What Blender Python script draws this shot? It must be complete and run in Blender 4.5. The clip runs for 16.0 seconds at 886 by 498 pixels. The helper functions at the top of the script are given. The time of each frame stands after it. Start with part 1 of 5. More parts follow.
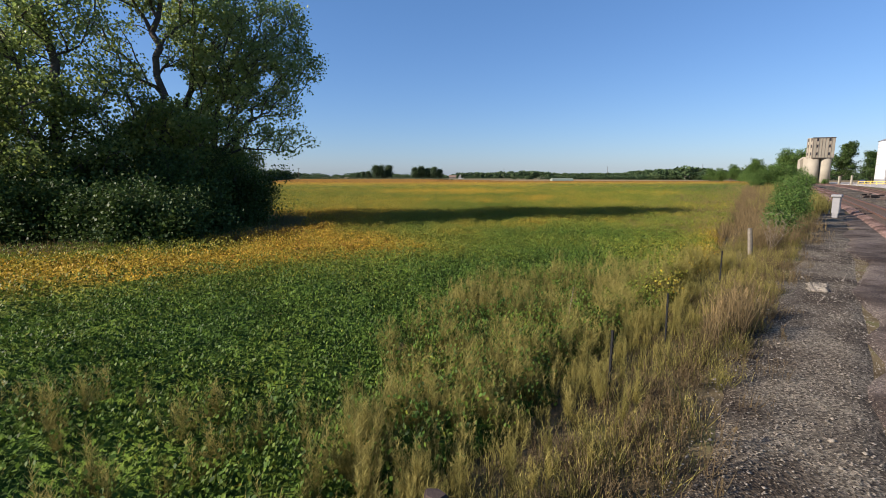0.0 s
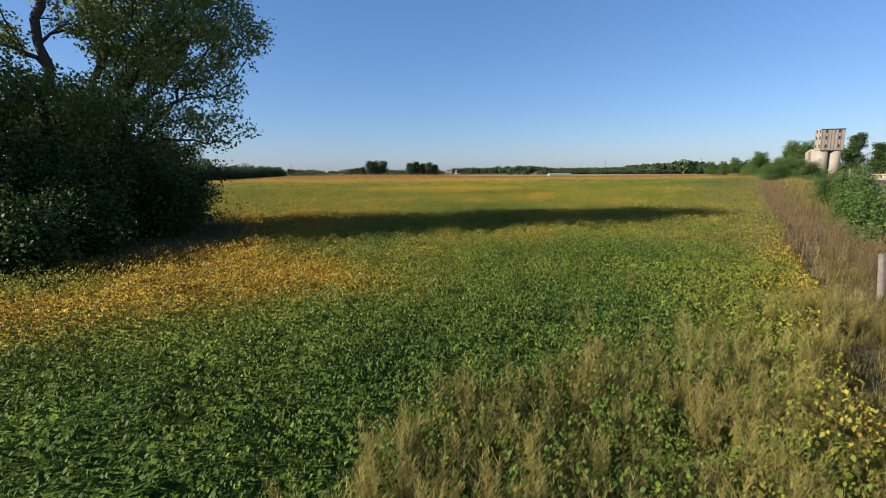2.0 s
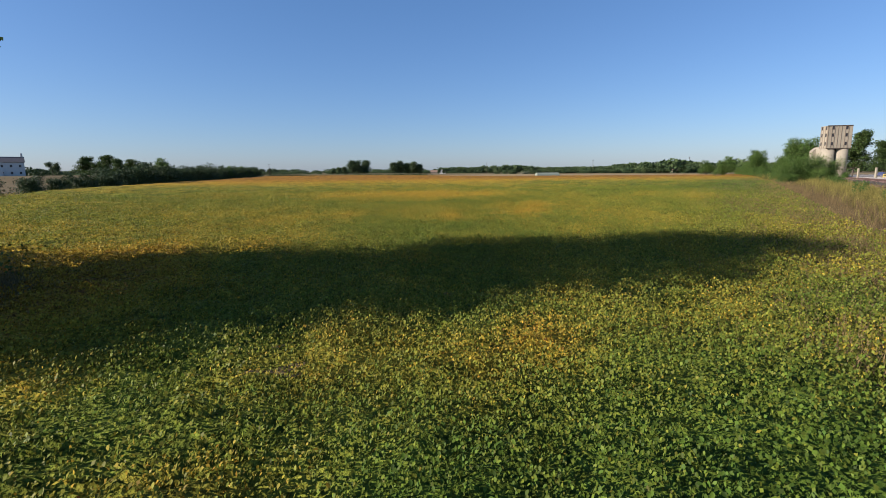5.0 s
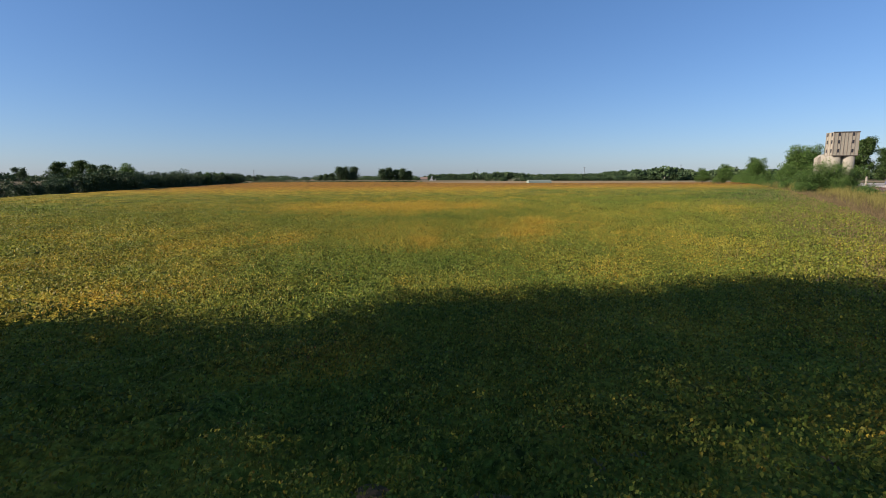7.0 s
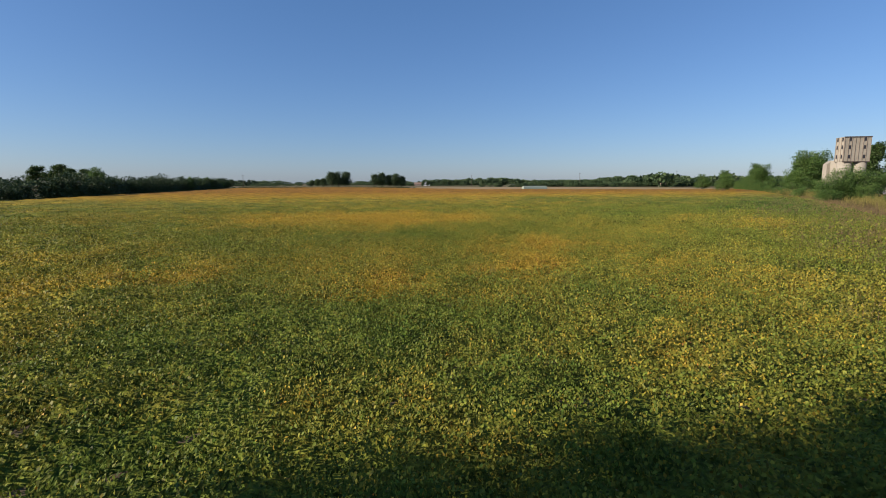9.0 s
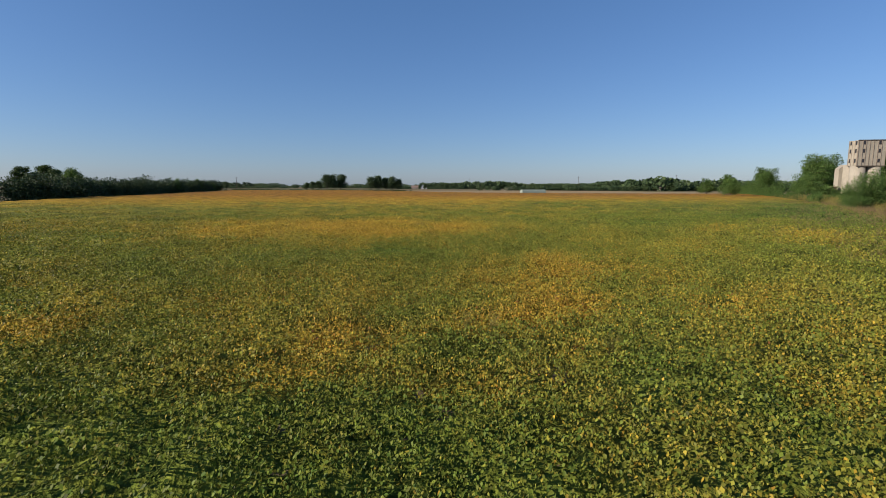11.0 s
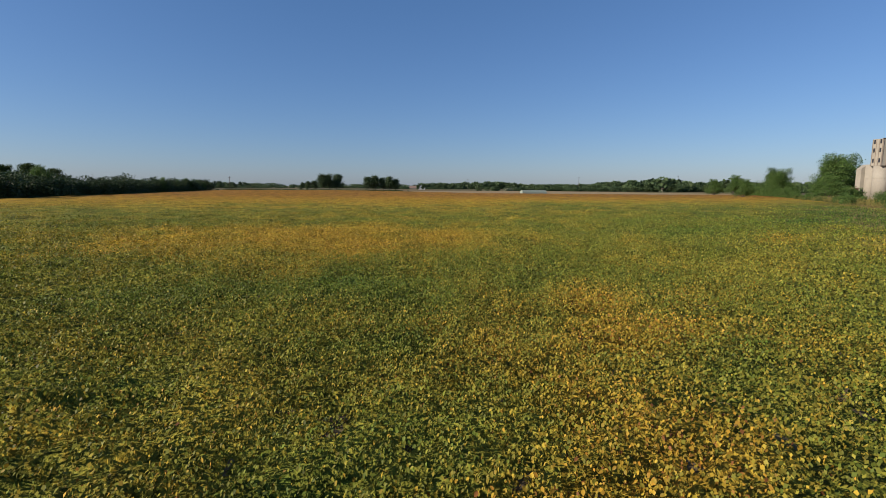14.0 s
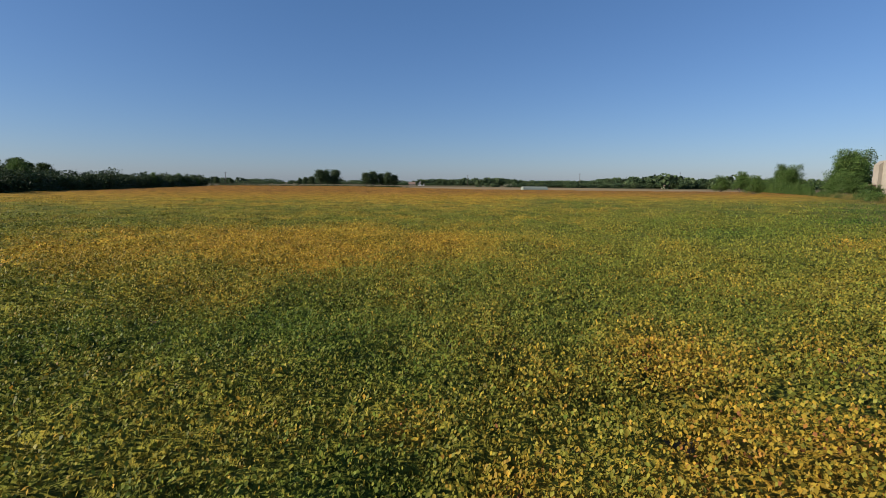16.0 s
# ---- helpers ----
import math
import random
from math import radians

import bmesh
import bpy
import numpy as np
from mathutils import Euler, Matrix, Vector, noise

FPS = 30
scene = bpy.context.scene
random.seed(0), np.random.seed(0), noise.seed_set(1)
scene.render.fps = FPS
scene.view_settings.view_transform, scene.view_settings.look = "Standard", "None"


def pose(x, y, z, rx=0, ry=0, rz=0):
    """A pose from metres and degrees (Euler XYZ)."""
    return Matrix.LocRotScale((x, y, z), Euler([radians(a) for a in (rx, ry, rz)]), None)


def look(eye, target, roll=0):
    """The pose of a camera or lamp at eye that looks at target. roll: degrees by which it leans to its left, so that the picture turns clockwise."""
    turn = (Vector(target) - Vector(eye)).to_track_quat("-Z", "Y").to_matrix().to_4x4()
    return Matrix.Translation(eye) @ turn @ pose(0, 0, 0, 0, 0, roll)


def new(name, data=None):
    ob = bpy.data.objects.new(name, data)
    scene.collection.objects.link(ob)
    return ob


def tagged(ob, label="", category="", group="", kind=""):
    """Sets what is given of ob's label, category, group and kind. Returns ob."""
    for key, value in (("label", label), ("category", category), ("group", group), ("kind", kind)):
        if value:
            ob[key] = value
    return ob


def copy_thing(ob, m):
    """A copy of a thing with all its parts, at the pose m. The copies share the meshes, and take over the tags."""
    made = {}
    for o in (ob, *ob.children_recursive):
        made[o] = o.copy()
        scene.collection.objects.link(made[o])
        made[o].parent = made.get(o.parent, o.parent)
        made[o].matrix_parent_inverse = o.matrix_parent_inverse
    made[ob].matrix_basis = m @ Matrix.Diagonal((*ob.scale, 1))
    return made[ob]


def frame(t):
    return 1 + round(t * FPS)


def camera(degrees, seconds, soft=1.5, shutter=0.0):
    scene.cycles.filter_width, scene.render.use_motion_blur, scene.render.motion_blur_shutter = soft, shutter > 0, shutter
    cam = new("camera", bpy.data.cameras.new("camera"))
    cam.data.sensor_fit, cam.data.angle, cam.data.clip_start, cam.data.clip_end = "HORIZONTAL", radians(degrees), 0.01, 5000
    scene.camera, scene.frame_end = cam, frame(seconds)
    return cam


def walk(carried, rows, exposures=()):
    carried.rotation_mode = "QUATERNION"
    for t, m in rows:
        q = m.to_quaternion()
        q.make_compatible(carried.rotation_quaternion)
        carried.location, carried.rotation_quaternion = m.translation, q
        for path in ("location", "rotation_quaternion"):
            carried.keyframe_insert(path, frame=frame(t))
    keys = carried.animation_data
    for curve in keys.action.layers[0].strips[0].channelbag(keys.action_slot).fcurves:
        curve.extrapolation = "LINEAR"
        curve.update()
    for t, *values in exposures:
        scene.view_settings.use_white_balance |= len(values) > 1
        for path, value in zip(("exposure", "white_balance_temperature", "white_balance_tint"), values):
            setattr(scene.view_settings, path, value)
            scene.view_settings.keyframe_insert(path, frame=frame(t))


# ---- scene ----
cam = camera(84.0, 16.0, soft=0.85)
PATH = [
    (0.0, look((0.520, 1.893, 4.043), (1.268, 11.756, 2.578), -0.02)),
    (0.5, look((0.935, 3.778, 4.036), (1.692, 13.637, 2.548), -0.11)),
    (1.0, look((1.357, 5.743, 4.052), (2.123, 15.597, 2.530), -0.21)),
    (1.5, look((1.827, 7.841, 4.067), (2.606, 17.692, 2.533), -0.35)),
    (2.0, look((2.389, 10.090, 4.106), (3.194, 19.936, 2.554), -0.41)),
    (2.5, look((2.972, 12.439, 4.169), (3.815, 22.278, 2.592), -0.48)),
    (3.0, look((3.586, 14.854, 4.241), (4.457, 24.688, 2.652), -0.56)),
    (3.5, look((4.229, 17.322, 4.326), (5.143, 27.152, 2.737), -0.63)),
    (4.0, look((4.898, 19.858, 4.422), (5.852, 29.687, 2.841), -0.63)),
    (4.5, look((5.487, 22.500, 4.471), (6.493, 32.323, 2.892), -0.65)),
    (5.0, look((6.050, 25.162, 4.500), (7.108, 34.981, 2.930), -0.54)),
    (7.5, look((8.905, 38.262, 4.635), (10.190, 48.079, 3.231), -0.32)),
    (8.0, look((9.525, 40.656, 4.653), (10.840, 50.473, 3.277), -0.25)),
    (8.5, look((10.078, 42.873, 4.661), (11.416, 52.691, 3.309), -0.20)),
    (9.0, look((10.565, 44.971, 4.709), (11.923, 54.789, 3.379), -0.20)),
    (11.5, look((12.586, 54.024, 4.719), (14.005, 63.842, 3.460), 0.11)),
    (12.0, look((12.913, 55.639, 4.718), (14.339, 65.457, 3.466), 0.09)),
    (12.5, look((13.241, 57.223, 4.701), (14.673, 67.042, 3.461), 0.06)),
    (13.0, look((13.570, 58.806, 4.659), (15.007, 68.623, 3.411), 0.19)),
    (13.5, look((13.905, 60.355, 4.619), (15.351, 70.170, 3.369), 0.21)),
    (14.0, look((14.254, 61.914, 4.574), (15.692, 71.730, 3.316), 0.25)),
    (14.5, look((14.593, 63.494, 4.508), (16.037, 73.307, 3.235), 0.31)),
    (15.0, look((14.877, 65.015, 4.472), (16.320, 74.825, 3.181), 0.22)),
    (15.5, look((15.133, 66.505, 4.441), (16.577, 76.313, 3.132), 0.22)),
    (16.0, look((15.318, 68.090, 4.436), (16.768, 77.894, 3.104), 0.39)),
]
EXPOSURE, KELVIN, TINT, SKY, SUN = 0.82, 6130.0, 21.0, 0.068, 5.0
walk(cam, PATH, exposures=[(t, EXPOSURE + e, KELVIN, TINT) for t, e in ((0.0, 0.14), (5.0, 0.03), (9.0, -0.16), (16.0, -0.36))])

# ---- light ----
SUN_ELEVATION, SUN_AZIMUTH = 24.0, -100.0      # degrees; azimuth clockwise from +y
world = bpy.data.worlds.new("world")
scene.world = world
world.use_nodes = True
wt = world.node_tree
sky = wt.nodes.new("ShaderNodeTexSky")
sky.sky_type, sky.sun_disc = "NISHITA", False
sky.sun_elevation, sky.sun_rotation = radians(SUN_ELEVATION), radians(SUN_AZIMUTH)
sky.altitude, sky.air_density, sky.dust_density, sky.ozone_density = 0.0, 1.0, 0.4, 5.0
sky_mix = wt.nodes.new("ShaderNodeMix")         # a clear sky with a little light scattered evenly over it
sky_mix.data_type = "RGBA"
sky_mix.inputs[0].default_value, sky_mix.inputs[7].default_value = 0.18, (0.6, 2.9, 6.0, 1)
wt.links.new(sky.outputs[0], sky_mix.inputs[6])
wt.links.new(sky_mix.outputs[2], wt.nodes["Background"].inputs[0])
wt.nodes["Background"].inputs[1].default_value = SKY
sun = new("sun", bpy.data.lights.new("sun", "SUN"))
sun.data.energy, sun.data.angle, sun.data.color = SUN, radians(0.5), (1.0, 0.90, 0.72)
az, el = radians(SUN_AZIMUTH), radians(SUN_ELEVATION)
TO_SUN = Vector((math.sin(az) * math.cos(el), math.cos(az) * math.cos(el), math.sin(el)))
sun.matrix_world = look(TO_SUN * 200, (0, 0, 0))


# ---- materials ----
class Nodes:
    """A short hand for node materials."""

    def __init__(self, name, rough=0.8, metal=0.0):
        self.m = bpy.data.materials.new(name)
        self.m.use_nodes = True
        self.t = self.m.node_tree
        self.b = self.t.nodes["Principled BSDF"]
        self.b.inputs["Roughness"].default_value = rough
        self.b.inputs["Metallic"].default_value = metal

    def add(self, kind, **values):
        n = self.t.nodes.new(kind)
        for k, v in values.items():
            n.inputs[k].default_value = v
        return n

    def link(self, a, b):
        self.t.links.new(a, b)

    def noise(self, scale, detail=4.0, coords="pos"):
        n = self.add("ShaderNodeTexNoise", Scale=scale, Detail=detail)
        g = self.t.nodes.new("ShaderNodeNewGeometry") if coords == "pos" else self.t.nodes.new("ShaderNodeTexCoord")
        self.link(g.outputs["Position" if coords == "pos" else "Object"], n.inputs["Vector"])
        return n.outputs["Fac"]

    def ramp(self, fac, stops):
        n = self.t.nodes.new("ShaderNodeValToRGB")
        e = n.color_ramp.elements
        while len(e) < len(stops):
            e.new(0.5)
        for k, (p, c) in enumerate(stops):
            e[k].position, e[k].color = p, (*c, 1)
        self.link(fac, n.inputs["Fac"])
        return n.outputs["Color"]

    def mix(self, fac, a, b, mode="MIX"):
        n = self.t.nodes.new("ShaderNodeMix")
        n.data_type, n.blend_type = "RGBA", mode
        for s, v in ((n.inputs[0], fac), (n.inputs[6], a), (n.inputs[7], b)):
            if isinstance(v, (int, float)):
                s.default_value = v
            elif isinstance(v, tuple):
                s.default_value = (*v, 1)
            else:
                self.link(v, s)
        return n.outputs[2]

    def math(self, op, a, b=0.0):
        n = self.t.nodes.new("ShaderNodeMath")
        n.operation = op
        for s, v in ((n.inputs[0], a), (n.inputs[1], b)):
            if isinstance(v, (int, float)):
                s.default_value = v
            else:
                self.link(v, s)
        return n.outputs[0]

    def attr(self, name):
        n = self.t.nodes.new("ShaderNodeAttribute")
        n.attribute_name = name
        return n.outputs["Fac"]

    def bump(self, height, strength=0.5, distance=0.02):
        n = self.add("ShaderNodeBump", Strength=strength, Distance=distance)
        self.link(height, n.inputs["Height"])
        self.link(n.outputs["Normal"], self.b.inputs["Normal"])

    def colour(self, c):
        self.link(c, self.b.inputs["Base Color"])
        return self

    def leafy(self, amount, colour=None):
        """Light through thin leaves."""
        tr = self.t.nodes.new("ShaderNodeBsdfTranslucent")
        mx = self.t.nodes.new("ShaderNodeMixShader")
        mx.inputs[0].default_value = amount
        out = self.t.nodes["Material Output"]
        self.link(colour, tr.inputs["Color"])
        self.link(self.b.outputs[0], mx.inputs[1])
        self.link(tr.outputs[0], mx.inputs[2])
        self.link(mx.outputs[0], out.inputs["Surface"])


def plain(name, c, rough=0.7, metal=0.0, vary=0.25, scale=3.0, bump=0.0, coords="object"):
    n = Nodes(name, rough, metal)
    if rough > 0.85:
        n.b.inputs["Specular IOR Level"].default_value = 0.12
    a = n.noise(scale, 6.0, coords)
    b = n.noise(scale * 9, 3.0, coords)
    f = n.math("ADD", n.math("MULTIPLY", a, 0.65), n.math("MULTIPLY", b, 0.35))
    lo, hi = tuple(v * (1 - vary) for v in c), tuple(min(1, v * (1 + vary)) for v in c)
    n.colour(n.ramp(f, ((0.3, lo), (0.7, hi))))
    if bump:
        n.bump(b, 0.6, bump)
    return n.m


def foliage(name, stops, light=0.3, rough=0.55, gloss=0.18):
    """Leaves: the tone of each leaf comes from its own value, with a drift over metres."""
    n = Nodes(name, rough)
    n.b.inputs["Specular IOR Level"].default_value = gloss
    f = n.math("ADD", n.math("MULTIPLY", n.attr("tone"), 0.75), n.math("MULTIPLY", n.noise(0.35, 2.0), 0.25))
    c = n.ramp(f, stops)
    n.colour(c)
    n.leafy(light, c)
    return n.m


BEAN_STOPS = ((0.0, (0.054, 0.108, 0.018)), (0.22, (0.092, 0.150, 0.021)), (0.42, (0.148, 0.184, 0.026)), (0.60, (0.235, 0.224, 0.031)),
              (0.78, (0.43, 0.295, 0.032)), (0.94, (0.41, 0.210, 0.027)), (1.0, (0.25, 0.105, 0.035)))


def bean_leaf():
    n = Nodes("soybean_leaf", 0.5)
    n.b.inputs["Specular IOR Level"].default_value = 0.08
    c = n.ramp(n.attr("ripe"), BEAN_STOPS)
    t = n.ramp(n.attr("tone"), ((0.0, (0.34, 0.34, 0.34)), (0.55, (0.74, 0.74, 0.74)), (1.0, (1.22, 1.20, 1.12))))
    c = n.mix(1.0, c, t, "MULTIPLY")
    n.colour(c)
    n.leafy(0.22, c)
    return n.m


def bean_canopy():
    """The closed canopy, where its leaves are too far off to be built."""
    n = Nodes("soybean_canopy", 0.75)
    n.b.inputs["Specular IOR Level"].default_value = 0.05
    fine, mid = n.noise(5.0, 5.0), n.noise(0.9, 4.0)
    r = n.math("ADD", n.attr("ripe"), n.math("MULTIPLY", n.math("SUBTRACT", fine, 0.5), 0.55))
    r = n.math("ADD", r, n.math("MULTIPLY", n.math("SUBTRACT", mid, 0.5), 0.25))
    c = n.ramp(r, BEAN_STOPS)
    # noise multiplied into the colour: dark flecks stand for shaded gaps between leaves
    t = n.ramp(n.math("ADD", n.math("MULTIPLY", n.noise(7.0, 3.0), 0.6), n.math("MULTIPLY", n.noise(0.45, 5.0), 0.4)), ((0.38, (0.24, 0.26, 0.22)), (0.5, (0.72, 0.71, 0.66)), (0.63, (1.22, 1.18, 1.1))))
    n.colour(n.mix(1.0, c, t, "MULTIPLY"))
    n.bump(n.math("ADD", fine, mid), 1.0, 0.25)
    return n.m


def ground_material():
    n = Nodes("dry_ground", 0.95)
    n.b.inputs["Specular IOR Level"].default_value = 0.08
    big, fine = n.noise(0.006, 5.0), n.noise(1.3, 6.0)
    far = n.ramp(big, ((0.38, (0.115, 0.095, 0.050)), (0.5, (0.155, 0.125, 0.066)), (0.62, (0.07, 0.085, 0.03))))
    near = n.ramp(fine, ((0.3, (0.075, 0.055, 0.03)), (0.55, (0.15, 0.115, 0.06)), (0.75, (0.11, 0.12, 0.04))))
    n.colour(n.mix(n.attr("far"), near, far))
    n.bump(fine, 0.7, 0.08)
    return n.m


def gravel_material(name, lo, hi, scale):
    n = Nodes(name, 0.9)
    n.b.inputs["Specular IOR Level"].default_value = 0.15
    v = n.add("ShaderNodeTexVoronoi", Scale=scale)
    g = n.t.nodes.new("ShaderNodeNewGeometry")
    n.link(g.outputs["Position"], v.inputs["Vector"])
    s = n.t.nodes.new("ShaderNodeSeparateColor")
    n.link(v.outputs["Color"], s.inputs[0])
    c = n.ramp(s.outputs[0], ((0.0, lo), (0.75, hi), (1.0, tuple(min(0.8, x * 1.7) for x in hi))))
    patches = n.ramp(n.noise(0.6, 5.0), ((0.36, (0.36, 0.31, 0.27)), (0.5, (0.78, 0.74, 0.70)), (0.62, (1.18, 1.15, 1.10))))
    n.colour(n.mix(1.0, c, patches, "MULTIPLY"))
    n.bump(n.math("ADD", v.outputs["Distance"], n.noise(8.0, 4.0)), 0.9, 0.022)
    return n.m


M_BEAN, M_CANOPY, M_GROUND = bean_leaf(), bean_canopy(), ground_material()
M_GRAVEL = gravel_material("gravel", (0.034, 0.027, 0.018), (0.165, 0.142, 0.104), 32.0)
M_ROAD = gravel_material("packed_gravel", (0.066, 0.053, 0.043), (0.142, 0.116, 0.094), 34.0)
M_BALLAST = gravel_material("rusty_ballast", (0.10, 0.065, 0.05), (0.24, 0.16, 0.13), 12.0)
M_YARD = gravel_material("pale_yard", (0.38, 0.35, 0.30), (0.55, 0.52, 0.46), 6.0)
M_STUBBLE = plain("pale_stubble", (0.26, 0.195, 0.100), 0.95, vary=0.22, scale=0.05, coords="pos")
M_STONE = plain("loose_stone", (0.21, 0.185, 0.145), 0.9, vary=0.6, scale=14.0, coords="pos")
M_COTTON = foliage("cottonwood_leaf", ((0.1, (0.110, 0.165, 0.042)), (0.5, (0.215, 0.280, 0.072)), (0.8, (0.30, 0.34, 0.10)), (1.0, (0.38, 0.38, 0.12))), 0.60, 0.38, 0.5)
M_ELDER = foliage("box_elder_leaf", ((0.1, (0.075, 0.120, 0.027)), (0.5, (0.165, 0.215, 0.050)), (0.85, (0.270, 0.300, 0.070)), (1.0, (0.34, 0.33, 0.09))), 0.55, 0.42, 0.4)
# dark green leaves, taken darker still to carry the shade under the grove
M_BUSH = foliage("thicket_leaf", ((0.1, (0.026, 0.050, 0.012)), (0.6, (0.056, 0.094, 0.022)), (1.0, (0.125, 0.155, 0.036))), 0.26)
M_HEDGE = foliage("hedge_leaf", ((0.1, (0.040, 0.085, 0.018)), (0.6, (0.085, 0.150, 0.030)), (1.0, (0.17, 0.20, 0.05))), 0.3)
M_FAR = foliage("far_leaf", ((0.1, (0.030, 0.060, 0.025)), (0.6, (0.060, 0.095, 0.035)), (1.0, (0.12, 0.15, 0.06))), 0.2)
M_CONIFER = foliage("dark_leaf", ((0.1, (0.022, 0.042, 0.016)), (0.6, (0.045, 0.075, 0.026)), (1.0, (0.09, 0.12, 0.04))), 0.1)
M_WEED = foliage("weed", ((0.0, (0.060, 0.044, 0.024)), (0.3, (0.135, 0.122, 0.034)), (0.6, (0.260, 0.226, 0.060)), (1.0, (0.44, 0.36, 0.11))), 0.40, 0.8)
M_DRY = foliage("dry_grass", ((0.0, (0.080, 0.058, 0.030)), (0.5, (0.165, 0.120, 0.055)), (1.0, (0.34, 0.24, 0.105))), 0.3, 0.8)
M_BARK = plain("bark", (0.085, 0.072, 0.058), 0.9, vary=0.4, scale=5.0, bump=0.03)
M_TWIG = plain("dead_twig", (0.19, 0.155, 0.115), 0.9, vary=0.3, scale=8.0)
M_POSTWOOD = plain("weathered_post", (0.17, 0.15, 0.115), 0.9, vary=0.35, scale=6.0, bump=0.01)
M_POSTDARK = plain("creosoted_post", (0.075, 0.055, 0.045), 0.9, vary=0.4, scale=6.0, bump=0.01)
M_STAIN = plain("dark_stain", (0.075, 0.062, 0.05), 0.9, vary=0.4, scale=0.8)
M_CARBLUE = plain("blue_car_paint", (0.05, 0.065, 0.14), 0.3, vary=0.08)
M_TYRE = plain("tyre_rubber", (0.02, 0.02, 0.02), 0.8, vary=0.2)
M_STEEL = plain("post_steel", (0.018, 0.018, 0.017), 0.95, 0.0, vary=0.4, scale=12.0)
M_WHITE = plain("white_paint", (0.52, 0.52, 0.50), 0.6, vary=0.06, scale=1.5)
M_CONCRETE = plain("aged_concrete", (0.285, 0.258, 0.195), 0.9, vary=0.16, scale=0.45, bump=0.02)
M_RIB = plain("stained_rib", (0.22, 0.185, 0.14), 0.9, vary=0.3, scale=1.0)
M_DARK = plain("dark_opening", (0.02, 0.02, 0.022), 0.6, vary=0.2)
M_ROOF = plain("grey_shingle", (0.10, 0.10, 0.105), 0.9, vary=0.2, scale=2.0)
M_BROWNROOF = plain("brown_roof", (0.20, 0.145, 0.11), 0.9, vary=0.2, scale=2.0)
M_GALV = plain("galvanised", (0.21, 0.21, 0.205), 0.6, 0.1, vary=0.1, scale=3.0)
M_RED = plain("red_panel", (0.28, 0.025, 0.025), 0.6, vary=0.15)
M_YELLOW = plain("yellow_rail", (0.65, 0.48, 0.06), 0.6, vary=0.1)
M_RUST = plain("rusty_rail", (0.17, 0.095, 0.065), 0.6, 0.5, vary=0.3, scale=6.0)
M_TIE = plain("railway_sleeper", (0.075, 0.058, 0.048), 0.9, vary=0.3, scale=4.0)
M_TEAL = plain("pale_green_roof", (0.19, 0.225, 0.175), 0.8, vary=0.08, scale=0.2)
M_GLASS = plain("window_glass", (0.03, 0.035, 0.045), 0.15, vary=0.1)


# ---- builders ----
rng = np.random.default_rng(7)


def np_mesh(name, verts, faces, material, attrs=None, smooth=False):
    """A mesh from arrays: faces is one array of corners, or a list of such arrays."""
    if not isinstance(faces, list):
        faces = [faces]
    me = bpy.data.meshes.new(name)
    me.vertices.add(len(verts))
    me.vertices.foreach_set("co", np.ascontiguousarray(verts, np.float32).ravel())
    loops = np.concatenate([f.ravel() for f in faces]).astype(np.int32)
    counts = np.concatenate([np.full(len(f), f.shape[1]) for f in faces])
    starts = np.concatenate([[0], np.cumsum(counts)[:-1]]).astype(np.int32)
    me.loops.add(len(loops))
    me.loops.foreach_set("vertex_index", loops)
    me.polygons.add(len(counts))
    me.polygons.foreach_set("loop_start", starts)
    if smooth:
        me.polygons.foreach_set("use_smooth", np.ones(len(counts), bool))
    for k, v in (attrs or {}).items():
        me.attributes.new(k, "FLOAT", "POINT").data.foreach_set("value", np.ascontiguousarray(v, np.float32))
    me.materials.append(material)
    me.update(calc_edges=True)
    me.validate()
    return me


def part(name, bm, material, parent=None, label=""):
    """Links a bmesh, or a mesh, as one object under a thing or under a part."""
    if isinstance(bm, bpy.types.Mesh):
        me = bm
    else:
        me = bpy.data.meshes.new(name)
        bm.to_mesh(me)
        bm.free()
        me.materials.append(material)
    ob = new(name, me)
    ob.parent = parent
    if label:
        tagged(ob, label)
    return ob


def box_bm(x0, x1, y0, y1, z0, z1, bevel=0.0, bm=None):
    bm = bm or bmesh.new()
    got = bmesh.ops.create_cube(bm, size=1, matrix=Matrix.Translation(((x0 + x1) / 2, (y0 + y1) / 2, (z0 + z1) / 2)) @ Matrix.Diagonal((x1 - x0, y1 - y0, z1 - z0, 1)))
    if bevel:
        edges = list({e for v in got["verts"] for e in v.link_edges})
        bmesh.ops.bevel(bm, geom=edges, offset=bevel, segments=2, affect="EDGES")
    return bm


def tube_bm(p, q, r0, r1, sides=10, bm=None):
    bm = bm or bmesh.new()
    p, q = Vector(p), Vector(q)
    m = Matrix.Translation((p + q) / 2) @ (q - p).to_track_quat("Z", "Y").to_matrix().to_4x4()
    bmesh.ops.create_cone(bm, cap_ends=True, segments=sides, radius1=r0, radius2=r1, depth=(q - p).length, matrix=m)
    return bm


def thing(name, at, label, category, group="", turn=0.0, kind=""):
    ob = tagged(new(name), label, category, group, kind)
    ob.matrix_world = pose(*at, 0, 0, turn)
    return ob


def smoothstep(a, b, x):
    t = np.clip((x - a) / (b - a), 0, 1)
    return t * t * (3 - 2 * t)


